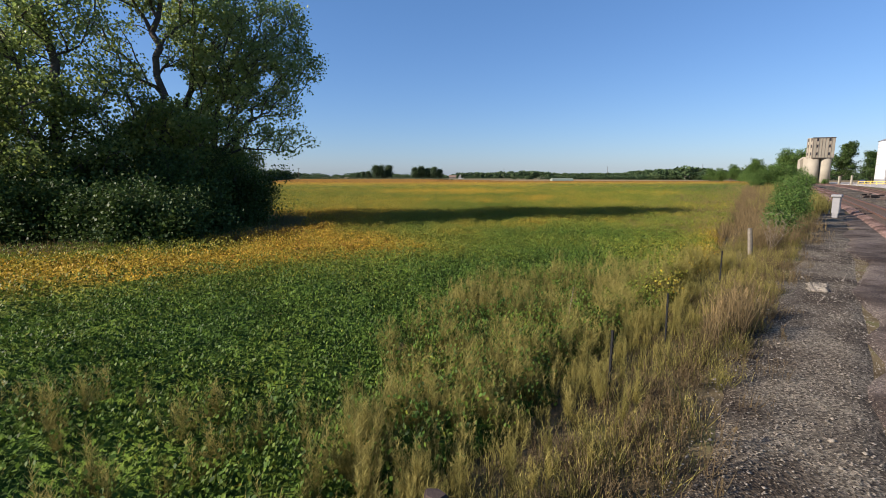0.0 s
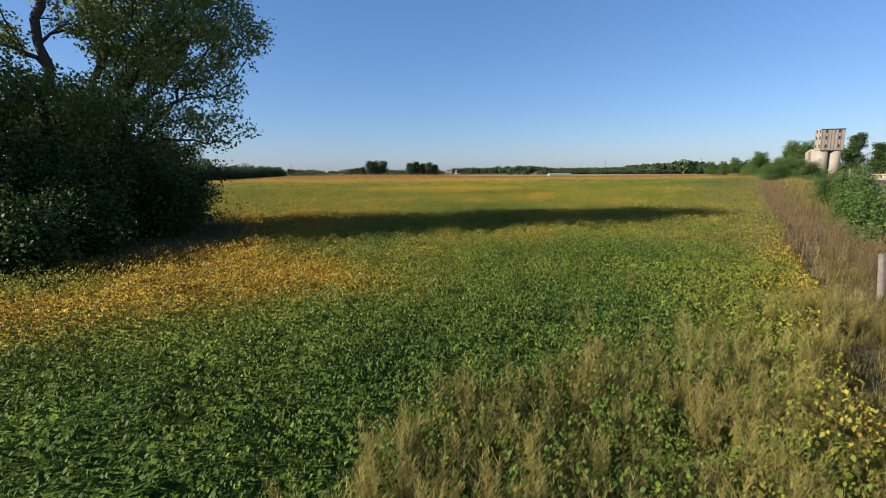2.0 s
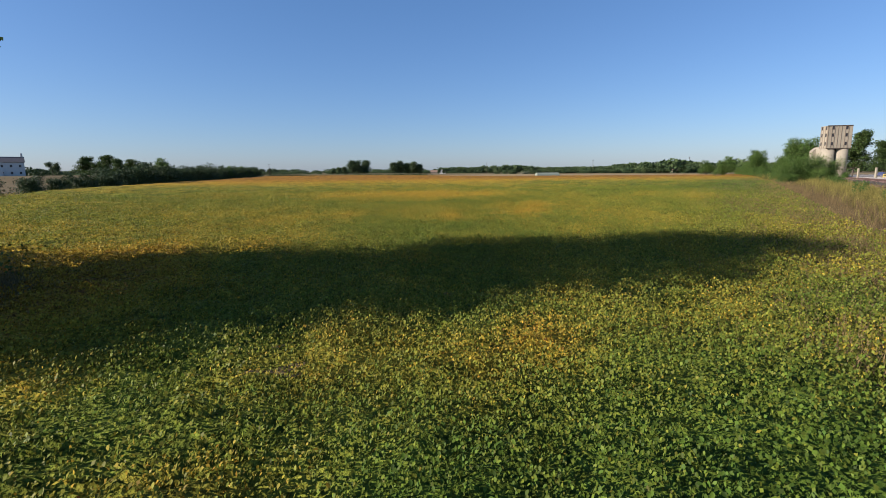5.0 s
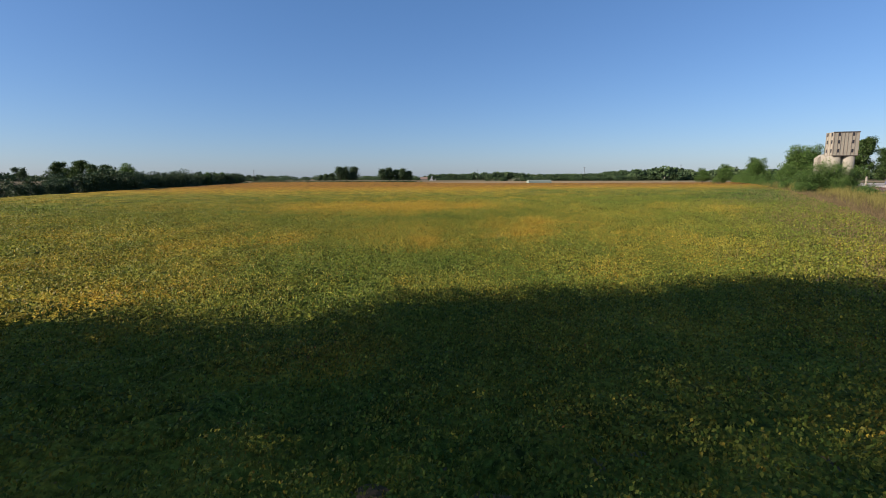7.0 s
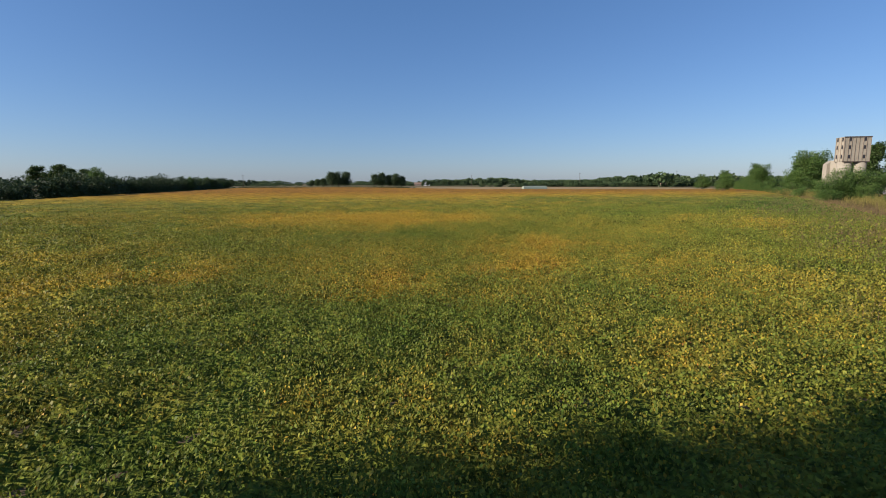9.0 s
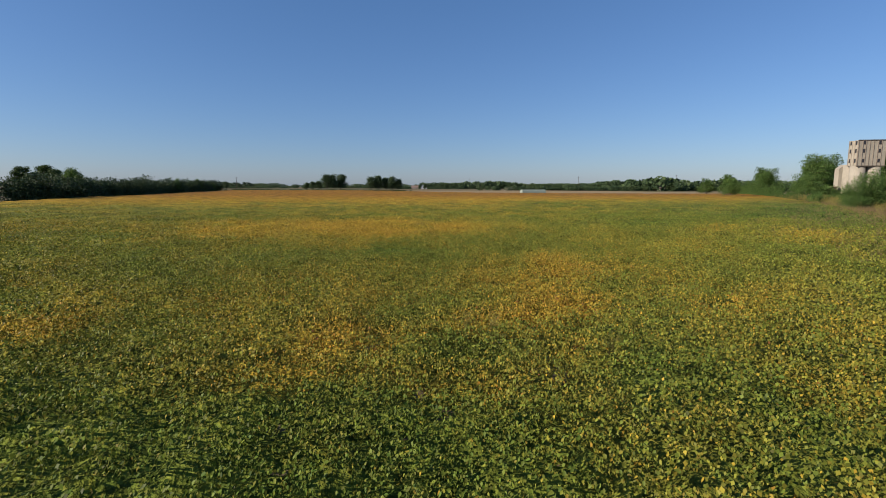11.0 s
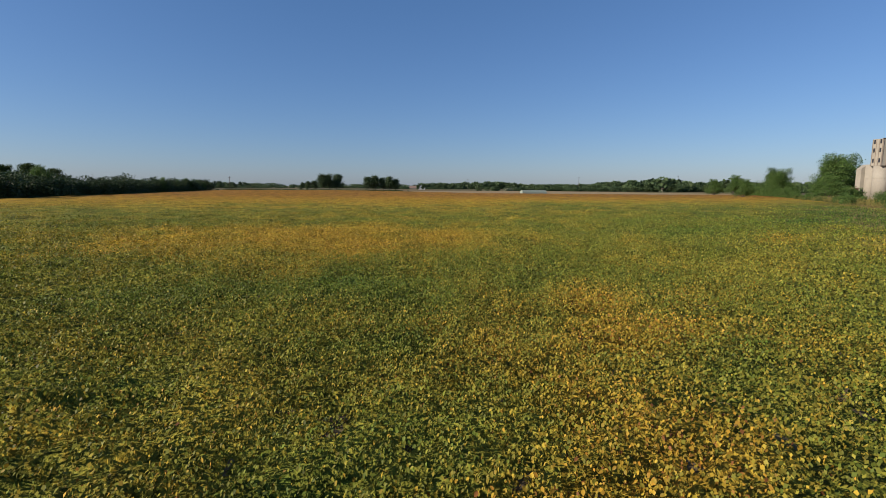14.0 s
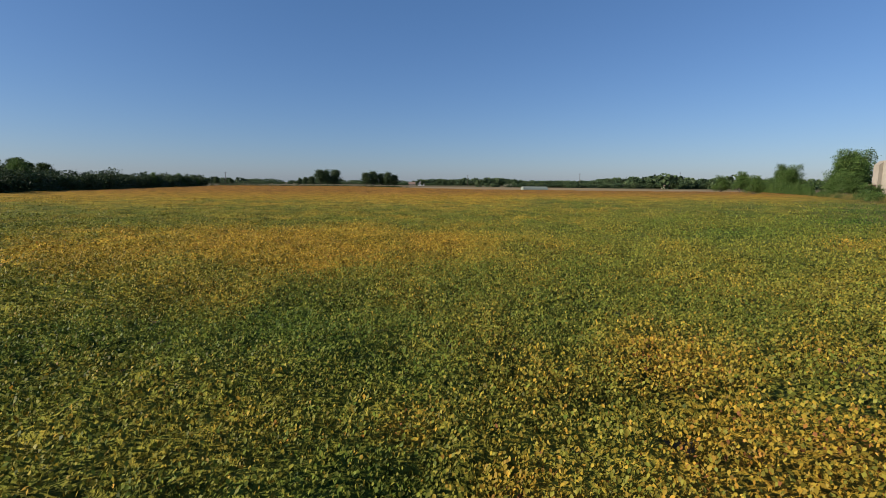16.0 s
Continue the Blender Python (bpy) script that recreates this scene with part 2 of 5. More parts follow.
def value_noise(x, y, cell, seed):
    """Smooth noise in 0..1 over the plan."""
    r = np.random.default_rng(seed).random((257, 257))
    gx, gy = np.asarray(x) / cell + 1000.37, np.asarray(y) / cell + 1000.71
    ix, iy = np.floor(gx).astype(int), np.floor(gy).astype(int)
    fx, fy = gx - ix, gy - iy
    fx, fy = fx * fx * (3 - 2 * fx), fy * fy * (3 - 2 * fy)
    a, b, c, d = r[ix % 257, iy % 257], r[(ix + 1) % 257, iy % 257], r[ix % 257, (iy + 1) % 257], r[(ix + 1) % 257, (iy + 1) % 257]
    return (a * (1 - fx) + b * fx) * (1 - fy) + (c * (1 - fx) + d * fx) * fy


# ---- the lie of the land ----
# u runs along the fence and the lane, v to the right of it
def uv(x, y):
    return 0.680 * x + 0.733 * y, 0.733 * x - 0.680 * y


def xy(u, v):
    return 0.680 * u + 0.733 * v, 0.733 * u - 0.680 * v


def track_v(u):
    """The middle of the near railway track: it bears slowly to the left."""
    u = np.asarray(u, float)
    near = np.clip(u, -100, 240)
    return 4.6 - 0.02 * near - 0.0003 * near * np.abs(near) - 0.164 * (u - near)


def soil(x, y):
    x, y = np.asarray(x, float), np.asarray(y, float)
    u, v = uv(x, y)
    z = 0.1 + 0.9 * smoothstep(45, 135, y)
    z = z - 1.2 * smoothstep(150, 420, y) * smoothstep(-20, 90, x)
    z = z + 0.4 * smoothstep(-6.5, -2.2, v) * smoothstep(140, 60, u)
    z = z + 2.9 * smoothstep(-118, -152, x) * smoothstep(215, 265, y) * smoothstep(348, 318, y)
    return z + 0.05 * (value_noise(x, y, 6.0, 3) - 0.5)


def land(x, y):
    """The soil with the low swells of the far country."""
    x, y = np.asarray(x, float), np.asarray(y, float)
    return soil(x, y) + 3.0 * smoothstep(700, 2600, np.hypot(x, y)) * (value_noise(x, y, 500, 41) - 0.25)


def in_field(x, y):
    """1 inside the bean field, 0 outside, soft at its edges."""
    x, y = np.asarray(x, float), np.asarray(y, float)
    u, v = uv(x, y)
    edge = np.minimum(-4.6 - 0.115 * np.clip(u - 22, 0, 400), track_v(u) - 8)
    m = smoothstep(0.5, -0.6, v - edge + 0.8 * (value_noise(x, y, 3.0, 11) - 0.5))
    left = -55 - 0.105 * (y - 113) - np.clip(60 - y, 0, 100) * 0.3
    m = m * smoothstep(-1.0, 1.0, x - left) * smoothstep(2, -2, y - 426 + 1.05 * np.clip(x - 25, 0, 130)) * smoothstep(-45, -43, y)
    # the grove and the rough grass round it
    a, b = (x + 24) / 17.5, (y - 39.5) / 12.6
    rough = np.sqrt(a * a + b * b) + 0.14 * (value_noise(x, y, 4.0, 5) - 0.5)
    west = smoothstep(-22, -27, x) * smoothstep(25.5, 27.5, y) * smoothstep(53, 51, y)
    return m * smoothstep(0.95, 1.03, rough) * (1 - west)


def blob(x, y, cx, cy, rx, ry, turn=0.0):
    c, s = math.cos(radians(turn)), math.sin(radians(turn))
    a, b = (x - cx) * c + (y - cy) * s, -(x - cx) * s + (y - cy) * c
    return np.exp(-((a / rx) ** 2 + (b / ry) ** 2))


def dead_patch(x, y):
    """Dead brown beans beside the grove."""
    return np.minimum(1.0, 1.3 * blob(x, y, -6.5, 43.0, 4.2, 8.0) + 1.2 * blob(x, y, -8.0, 32.5, 4.0, 2.6, 40))


# patches of turned beans: middle, radii, turn, how far on
WARM = ((-12, 21.3, 13, 4.0, 24, 0.54), (-4.5, 28.3, 5.5, 1.9, 36, 0.36), (0.4, 26.2, 2.2, 1.4, 20, 0.30), (-1.5, 28.2, 3.0, 1.4, 30, 0.20), (-2.5, 25.3, 1.5, 0.9, 0, 0.22), (3.2, 31.2, 2.2, 1.0, 0, 0.20))
WARM += ((8.5, 35.3, 3.4, 1.5, 15, 0.28), (-11, 50.5, 7.5, 3.0, 0, 0.42), (8.5, 15.5, 3.0, 1.3, 44, 0.34), (14, 21.5, 6.5, 1.6, 44, 0.40), (20, 29.5, 5.0, 2.2, 44, 0.42))
WARM += ((10, 97, 15, 7, 0, 0.30), (2, 68, 4, 2, 0, 0.14), (18.5, 68, 2.4, 1.6, 30, 0.24), (16.5, 66.6, 2.0, 1.2, 0, 0.22), (20.9, 74.6, 1.3, 3.0, -10, 0.17))
WARM += ((21.5, 77, 2.2, 1.6, 0, 0.16), (11.6, 65.5, 1.9, 0.9, 0, 0.30), (11, 63.4, 1.6, 0.8, 0, 0.26), (13.8, 62.6, 1.8, 0.9, 0, 0.22), (17.2, 64, 1.4, 0.9, 0, 0.22))
WARM += ((22, 73.6, 1.8, 1.1, 0, 0.26), (17.2, 73.6, 0.8, 0.7, 0, 0.22), (15.9, 75.5, 0.5, 0.4, 0, 0.34), (24, 67.3, 1.4, 1.0, 0, 0.18), (46, 87, 6, 4, 30, 0.20))
WARM += ((43, 93, 3, 1.2, 0, 0.24), (0.4, 54.8, 2.6, 1.5, 0, 0.26), (9, 54.7, 0.9, 0.6, 0, 0.2), (12.6, 52, 1.2, 0.6, 0, 0.2), (7.5, 46.9, 1.2, 0.6, 20, 0.32), (5.2, 47.0, 1.0, 0.5, 0, 0.22))
WARM += ((26.5, 64, 1.5, 1.0, 0, 0.18), (-60, 60, 30, 20, 0, 0.1), (0, 160, 60, 14, 0, 0.12), (60, 230, 70, 18, 0, 0.12))
COOL = ((4.5, 30.5, 6, 3, 10, 0.15), (10, 52.5, 7, 2.6, 0, 0.10), (12, 31, 5, 5, 0, 0.10), (9.5, 58.5, 9, 4.5, 10, 0.14), (40, 98, 10, 4, 30, 0.12), (13.2, 64.7, 1.3, 0.6, 0, 0.22), (15.2, 79.8, 5, 2, 0, 0.12))
COOL += ((8, 80.5, 8, 3, 0, 0.14), (57, 105.5, 7, 2.5, 20, 0.26), (15.9, 73.8, 1.0, 0.5, 0, 0.18), (72, 112, 34, 5.5, 54, 0.28))


def ripeness(x, y):
    """How far the beans have turned from green to yellow and brown."""
    x, y = np.asarray(x, float), np.asarray(y, float)
    n1, n2, n3 = value_noise(x, y, 14.0, 21), value_noise(x, y, 5.0, 22), value_noise(x, y, 1.7, 23)
    r = 0.35 + 0.22 * smoothstep(16, 55, y) - 0.06 * smoothstep(26, 45, x) + 0.06 * smoothstep(95, 150, y)
    r = r - 0.19 * smoothstep(26.5, 19.5, y - 0.55 * x) * smoothstep(11, 6, x)
    r = r + 0.08 * (n1 - 0.5) + 0.12 * (n2 - 0.5) + 0.24 * (n3 - 0.5) - 0.015 * smoothstep(50, 62, y)
    warm = 0
    for cx, cy, rx, ry, turn, k in WARM:
        warm = warm + k * blob(x, y, cx, cy, rx, ry, turn)
    warm = warm + 0.40 * dead_patch(x, y)
    cool = 0
    for cx, cy, rx, ry, turn, k in COOL:
        cool = cool + k * blob(x, y, cx, cy, rx, ry, turn)
    warm = warm + 0.30 * smoothstep(110, 200, y)
    return np.clip(r + np.minimum(warm, 0.47) - cool, 0.02, 0.79) + 0.11 * dead_patch(x, y) + 0.17 * smoothstep(130, 235, y)


def canopy(x, y):
    """The height of the beans over the soil."""
    return 0.72 + 0.24 * (value_noise(x, y, 0.55, 33) - 0.5) + 0.16 * (value_noise(x, y, 0.9, 31) - 0.5) + 0.22 * (value_noise(x, y, 3.5, 32) - 0.5)


# ---- ground ----
def ground():
    steps = np.concatenate([np.arange(0, 130, 2.5), np.geomspace(130, 4200, 36)])
    axis = np.concatenate([-steps[:0:-1], steps])
    gx, gy = np.meshgrid(axis + 20, axis + 60, indexing="ij")
    z = land(gx, gy)
    far = smoothstep(300, 420, np.hypot(gx - 20, gy - 20))
    n = len(axis)
    i = np.arange(n * n).reshape(n, n)
    f = np.stack([i[:-1, :-1], i[1:, :-1], i[1:, 1:], i[:-1, 1:]], -1).reshape(-1, 4)
    me = np_mesh("ground", np.stack([gx, gy, z], -1).reshape(-1, 3), f, M_GROUND, {"far": far.ravel()}, True)
    return tagged(new("ground", me), "dry brown soil and pale stubble reaching the horizon", "ground", kind="structure")


ground()


def stubble():
    gx, gy = np.meshgrid(np.arange(50, 460, 8.0), np.arange(270, 600, 8.0), indexing="ij")
    z = soil(gx, gy) + 0.12
    i = np.arange(gx.size).reshape(gx.shape)
    f = np.stack([i[:-1, :-1], i[1:, :-1], i[1:, 1:], i[:-1, 1:]], -1).reshape(-1, 4)
    c = np.stack([gx, gy, z], -1).reshape(-1, 3)
    mid = c[f].mean(1)
    f = f[(mid[:, 1] > 424 - 1.05 * np.clip(mid[:, 0] - 25, 0, 130)) & (mid[:, 0] + 0.35 * (mid[:, 1] - 300) < 330)]
    me = np_mesh("stubble_field", c, f, M_STUBBLE, None, True)
    tagged(new("stubble_field", me), "pale tan harvested stubble field beyond the beans", "field", kind="structure")


stubble()


def strip(name, u0, u1, du, v0, v1, dv, lift, material, label, mid=None, wobble=0.0, crown=0.0):
    """A band of ground along the lane."""
    us, vs = np.arange(u0, u1 + du, du), np.linspace(v0, v1, max(2, int(round((v1 - v0) / dv)) + 1))
    U, V = np.meshgrid(us, vs, indexing="ij")
    across = (V - v0) / (v1 - v0)
    if mid is not None:
        V = V + mid(U)
    edge = np.clip(np.minimum(across, 1 - across) * 6, 0, 1)
    V = V + wobble * (value_noise(U, 0 * U, 1.8, 51) - 0.5) * (1 - across)
    x, y = xy(U, V)
    z = soil(x, y) + lift * np.where(edge > 0, 1, -2) + crown * edge + 0.03 * (value_noise(x, y, 0.8, 52) - 0.5)
    a, b = U.shape
    i = np.arange(a * b).reshape(a, b)
    f = np.stack([i[:-1, :-1], i[:-1, 1:], i[1:, 1:], i[1:, :-1]], -1).reshape(-1, 4)[:, ::-1]
    me = np_mesh(name, np.stack([x, y, z], -1).reshape(-1, 3), f, material, None, True)
    return tagged(new(name, me), label, name.replace("_", " "), kind="structure")


strip("gravel_verge", -25, 70, 0.5, -2.3, 0.1, 0.3, 0.05, M_GRAVEL, "loose pale limestone gravel beside the lane", wobble=1.0)
strip("road", -25, 60, 0.6, -0.3, 3.2, 0.35, 0.062, M_ROAD, "packed grey-brown gravel lane beside the railway", wobble=1.2, crown=0.03)
strip("siding_yard", 20, 260, 3, 3.2, 14, 1.2, 0.10, M_GRAVEL, "grey gravel between the railway tracks", mid=lambda u: track_v(u) - 1.5)
strip("pale_yard", 90, 330, 4, 12.5, 75, 5, 0.14, M_YARD, "pale concrete yard before the grain elevator", mid=track_v)


def railway(name, off, u0, u1):
    """One track: ballast, sleepers and two rails."""
    bed = strip(name + "_ballast", u0, u1, 2, off - 2.2, off + 2.2, 0.4, 0.12, M_BALLAST, "rust-brown railway ballast", mid=track_v, crown=0.15)
    root = thing(name, (*xy(u0, track_v(u0) + off), 0), "rusty railway track on brown ballast", "railway track")
    inv = root.matrix_world.inverted()
    for side in (-0.72, 0.72):
        bm = bmesh.new()
        last = None
        for u in np.arange(u0, u1 + 1, 6.0):
            x, y = xy(u, track_v(u) + off + side)
            z = float(soil(x, y)) + 0.36
            ring = [bm.verts.new(inv @ Vector((x + 0.733 * dx, y - 0.68 * dx, z + dz))) for dx, dz in ((-0.035, 0), (0.035, 0), (0.035, 0.15), (-0.035, 0.15))]
            if last:
                for k in range(4):
                    bm.faces.new((last[k], last[(k + 1) % 4], ring[(k + 1) % 4], ring[k]))
            last = ring
        part("rail", bm, M_RUST, root)
    sleeper = box_bm(-0.11, 0.11, -1.25, 1.25, -0.08, 0.08, 0.015)
    first = None
    for u in np.arange(u0, min(u1, u0 + 90), 0.62):
        x, y = xy(u, track_v(u) + off)
        if first is None:
            first = part("sleeper", sleeper, M_TIE, root)
            ob = first
        else:
            ob = new("sleeper", first.data)
            ob.parent = root
        ob.matrix_world = pose(x, y, float(soil(x, y)) + 0.28, 0, 0, 47.2 + 0.03 * u)


railway("railway_track", 0.0, 14, 330)
railway("siding_track", 9.0, 60, 330)


# ---- the bean field ----
def field_sheet():
    ax = np.concatenate([np.arange(-110, -40, 2.5), np.arange(-40, -10, 1.0), np.arange(-10, 30, 0.4), np.arange(30, 60, 1.0), np.arange(60, 260, 3.0)])
    ay = np.concatenate([np.arange(-44, 2, 2.0), np.arange(2, 90, 0.4), np.arange(90, 120, 1.0), np.arange(120, 430, 3.0)])
    gx, gy = np.meshgrid(ax, ay, indexing="ij")
    m = in_field(gx, gy)
    near = smoothstep(130, 80, gy)
    tuft = value_noise(gx, gy, 0.28, 61) - 0.5
    z = soil(gx, gy) + m * (canopy(gx, gy) + near * (0.40 * tuft - 0.50 + rng.uniform(-0.08, 0.08, gx.shape))) - 0.12 * (1 - m)
    i = np.arange(gx.size).reshape(gx.shape)
    f = np.stack([i[:-1, :-1], i[1:, :-1], i[1:, 1:], i[:-1, 1:]], -1).reshape(-1, 4)
    f = f[(m.ravel()[f] > 0.01).any(1)]
    used = np.unique(f)
    back = np.full(gx.size, -1)
    back[used] = np.arange(len(used))
    v = np.stack([gx, gy, z], -1).reshape(-1, 3)[used]
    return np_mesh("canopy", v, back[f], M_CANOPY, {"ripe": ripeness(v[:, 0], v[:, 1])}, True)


def leaf_mesh(name, c, size, tilt, ripe, tone, material, corners=6, fold=0.25, facing=None, broad=1.0):
    """Ovate leaves folded along the midrib; c: centres, tilt: how far each leans from level, in radians.
    facing: the way that the blades turn to; their tips then hang down."""
    n = len(c)
    turn, roll = rng.random(n) * 2 * np.pi, rng.normal(0, 0.75, n)
    d = np.stack([np.cos(turn) * np.cos(tilt), np.sin(turn) * np.cos(tilt), -np.sin(tilt)], 1)
    flat = np.stack([-np.sin(turn), np.cos(turn), np.zeros(n)], 1)
    up = np.cross(d, flat)
    s = flat * np.cos(roll)[:, None] + up * np.sin(roll)[:, None]
    if facing is not None:
        nn = np.array(facing)[None] + rng.normal(0, 0.55, (n, 3))
        nn /= np.linalg.norm(nn, axis=1, keepdims=True)
        d = np.stack([np.cos(turn) * 0.55, np.sin(turn) * 0.55, np.full(n, -1.0)], 1)
        d -= nn * (d * nn).sum(1, keepdims=True)
        d /= np.linalg.norm(d, axis=1, keepdims=True)
        s = np.cross(nn, d)
    nn = np.cross(d, s)
    L, W = size[:, None], size[:, None] * rng.uniform(0.28, 0.42, (n, 1)) * broad
    if corners == 6:
        shape = ((-0.5, 0, 0), (-0.22, 0.85, fold), (0.12, 0.8, fold), (0.5, 0, 0), (0.12, -0.8, fold), (-0.22, -0.85, fold))
        faces = ((0, 1, 2, 3), (0, 3, 4, 5))
    else:
        shape = ((-0.5, 0, 0), (-0.05, 1.0, fold), (0.5, 0, 0), (-0.05, -1.0, fold))
        faces = ((0, 1, 2, 3),)
    v = np.stack([c + d * L * a + s * W * b + nn * W * h for a, b, h in shape], 1).reshape(-1, 3)
    k = len(shape)
    f = np.concatenate([np.arange(n)[:, None] * k + np.array(q) for q in faces])
    return np_mesh(name, v, f, material, {"ripe": np.repeat(ripe, k), "tone": np.repeat(tone, k)})


def scatter(x0, x1, y0, y1, density):
    n = int((x1 - x0) * (y1 - y0) * density)
    return rng.uniform(x0, x1, n), rng.uniform(y0, y1, n)


def off_line(x, y):
    """Metres from the middle line of the flown stretch of the field."""
    ax, ay, bx, by = 1.5, 7.0, 17.0, 78.0
    t = np.clip(((x - ax) * (bx - ax) + (y - ay) * (by - ay)) / ((bx - ax) ** 2 + (by - ay) ** 2), 0, 1)
    return np.hypot(x - ax - t * (bx - ax), y - ay - t * (by - ay))


def bean_leaves(name, bounds, density, inner, outer, size, corners):
    x, y = scatter(*bounds, density)
    d = off_line(x, y)
    keep = (d >= inner) & (d < outer) & (rng.random(len(x)) < in_field(x, y) ** 0.7) & (in_field(x, y) > 0.05)
    x, y, d = x[keep], y[keep], d[keep]
    # leaves hang in tufts, plant by plant
    tuft = value_noise(x, y, 0.28, 61)
    low = rng.random(len(x)) ** 1.6 * 0.50
    z = soil(x, y) + in_field(x, y) ** 0.5 * (canopy(x, y) + 0.40 * (tuft - 0.5) - low) + rng.normal(0, 0.02, len(x))
    r = np.clip(ripeness(x, y) + rng.normal(0, 0.085 if inner < 10 else 0.05, len(x)) + 0.20 * (rng.random(len(x)) < (0.06 if inner < 10 else 0.0)) + 0.12 * (value_noise(x, y, 0.55, 62) - 0.5) + 0.28 * low - 0.04, 0, 1)
    s = size * rng.uniform(0.65, 1.3, len(x))
    tilt = np.clip(rng.normal(0.95, 0.42, len(x)), -0.3, 1.55)
    return leaf_mesh(name, np.stack([x, y, z], 1), s, tilt, r, np.clip(rng.normal(0.5, 0.3, len(x)), 0, 1), M_BEAN, corners, 0.25, (-0.62, -0.30, 0.40))


field = thing("soybean_field", (0, 0, 0), "dense soybean crop turning from green to yellow and orange", "soybeans", kind="stuff")
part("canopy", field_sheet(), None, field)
part("leaves", bean_leaves("leaves", (-5, 24, 4, 86), 400, 0, 3.6, 0.066, 6), None, field)
part("leaves", bean_leaves("leaves", (-14, 34, 0, 95), 255, 3.6, 12, 0.074, 4), None, field)
part("leaves", bean_leaves("leaves", (-26, 44, 0, 106), 105, 12, 22, 0.094, 4), None, field)
part("leaves", bean_leaves("leaves", (-50, 68, -8, 130), 40, 22, 45, 0.122, 4), None, field)
part("leaves", bean_leaves("leaves", (-75, 110, 20, 172), 10.5, 45, 92, 0.175, 4), None, field)


# ---- trees ----
def grow(seed, height, spread, trunk_r, limbs, lean=(0.0, 0.0), first=0.25, droop=0.0, deep=3):
    """Tapered trunk and limbs as segments (from, to, radii), and the places where leaves hang."""
    r = random.Random(seed)
    segs, tips = [], []

    def branch(p, d, length, rad, level):
        steps = 5 if level == 0 else 4 if level == 1 else 3
        q, along = Vector(p), Vector(d).normalized()
        for k in range(steps):
            wander = 0.10 if level == 0 else 0.28
            along = (along + Vector((r.gauss(0, wander), r.gauss(0, wander), r.gauss(0.04, wander * 0.6) - droop * level * 0.1))).normalized()
            nxt = q + along * (length / steps)
            r0, r1 = rad * (1 - 0.75 * k / steps), rad * (1 - 0.75 * (k + 1) / steps)
            segs.append((q.copy(), nxt.copy(), r0, r1))
            f = (k + 1) / steps
            if level >= 1 and (level >= 2 or k >= 1):
                tips.append((nxt.copy(), level))
            if level < deep:
                n = limbs if level == 0 and f > first else 2 if level > 0 else 0
                for _ in range(n):
                    a = r.uniform(0, 2 * math.pi)
                    out = Vector((math.cos(a), math.sin(a), 0))
                    rise = r.uniform(0.35, 1.0) if level == 0 else r.uniform(-0.1, 0.7)
                    reach = (spread * (1.15 - 0.55 * f) if level == 0 else length * 0.55) * r.uniform(0.7, 1.15)
                    branch(nxt, (out + Vector((0, 0, rise)) + along * (0.2 if level == 0 else 0.5)), reach, r1 * 0.6 + 0.01, level + 1)
            q = nxt

    branch((0, 0, 0), (lean[0], lean[1], 1), height * 0.93, trunk_r, 0)
    return segs, tips


def tubes(name, segs, material, sides=6):
    p, q = np.array([s[0] for s in segs]), np.array([s[1] for s in segs])
    r0, r1 = np.array([s[2] for s in segs]), np.array([s[3] for s in segs])
    d = (q - p) / np.maximum(np.linalg.norm(q - p, axis=1, keepdims=True), 1e-6)
    a = np.cross(d, np.where(np.abs(d[:, 2:]) > 0.9, [[1.0, 0, 0]], [[0, 0, 1.0]]))
    a /= np.linalg.norm(a, axis=1, keepdims=True)
    b = np.cross(d, a)
    ang = np.arange(sides) * 2 * np.pi / sides
    ring = a[:, None] * np.cos(ang)[None, :, None] + b[:, None] * np.sin(ang)[None, :, None]
    v = np.concatenate([p[:, None] + ring * r0[:, None, None], q[:, None] + ring * r1[:, None, None]], 1).reshape(-1, 3)
    k = np.arange(sides)
    quad = np.stack([k, (k + 1) % sides, sides + (k + 1) % sides, sides + k], 1)
    f = (np.arange(len(p))[:, None, None] * 2 * sides + quad[None]).reshape(-1, 4)
    return np_mesh(name, v, f, material, None, True)


def crown(name, places, count, clump, size, material, flat=0.8, gaps=1.5):
    """Leaves hung in loose clumps about the twigs, with gaps between them."""
    c = np.array([t[0] for t in places])
    weight = rng.random(len(c)) ** gaps
    pick = rng.choice(len(c), count, p=weight / weight.sum())
    at = c[pick] + np.clip(rng.normal(0, 1, (count, 3)), -1.7, 1.7) * [clump, clump, clump * flat]
    at[:, 2] = np.maximum(at[:, 2], 0.15)
    tone = np.clip(0.5 * rng.random(count) + 0.5 * rng.random(len(c))[pick], 0, 1)
    return leaf_mesh(name, at, size * rng.uniform(0.6, 1.25, count), rng.uniform(-0.4, 1.5, count), np.zeros(count), tone, material, 4, 0.3, None, 1.3)


def tree(name, x, y, height, spread, trunk_r, limbs, count, clump, size, leaf, label, category="tree", group="", lean=(0, 0), first=0.25, seed=1, deep=3, sides=5):
    segs, tips = grow(seed, height, spread, trunk_r, limbs, lean, first, deep=deep)
    root = thing(name, (x, y, float(soil(x, y))), label, category, group)
    part("trunk", tubes("trunk", segs, M_BARK, sides), None, root)
    part("crown", crown("crown", tips, count, clump, size, leaf), None, root)
    return root


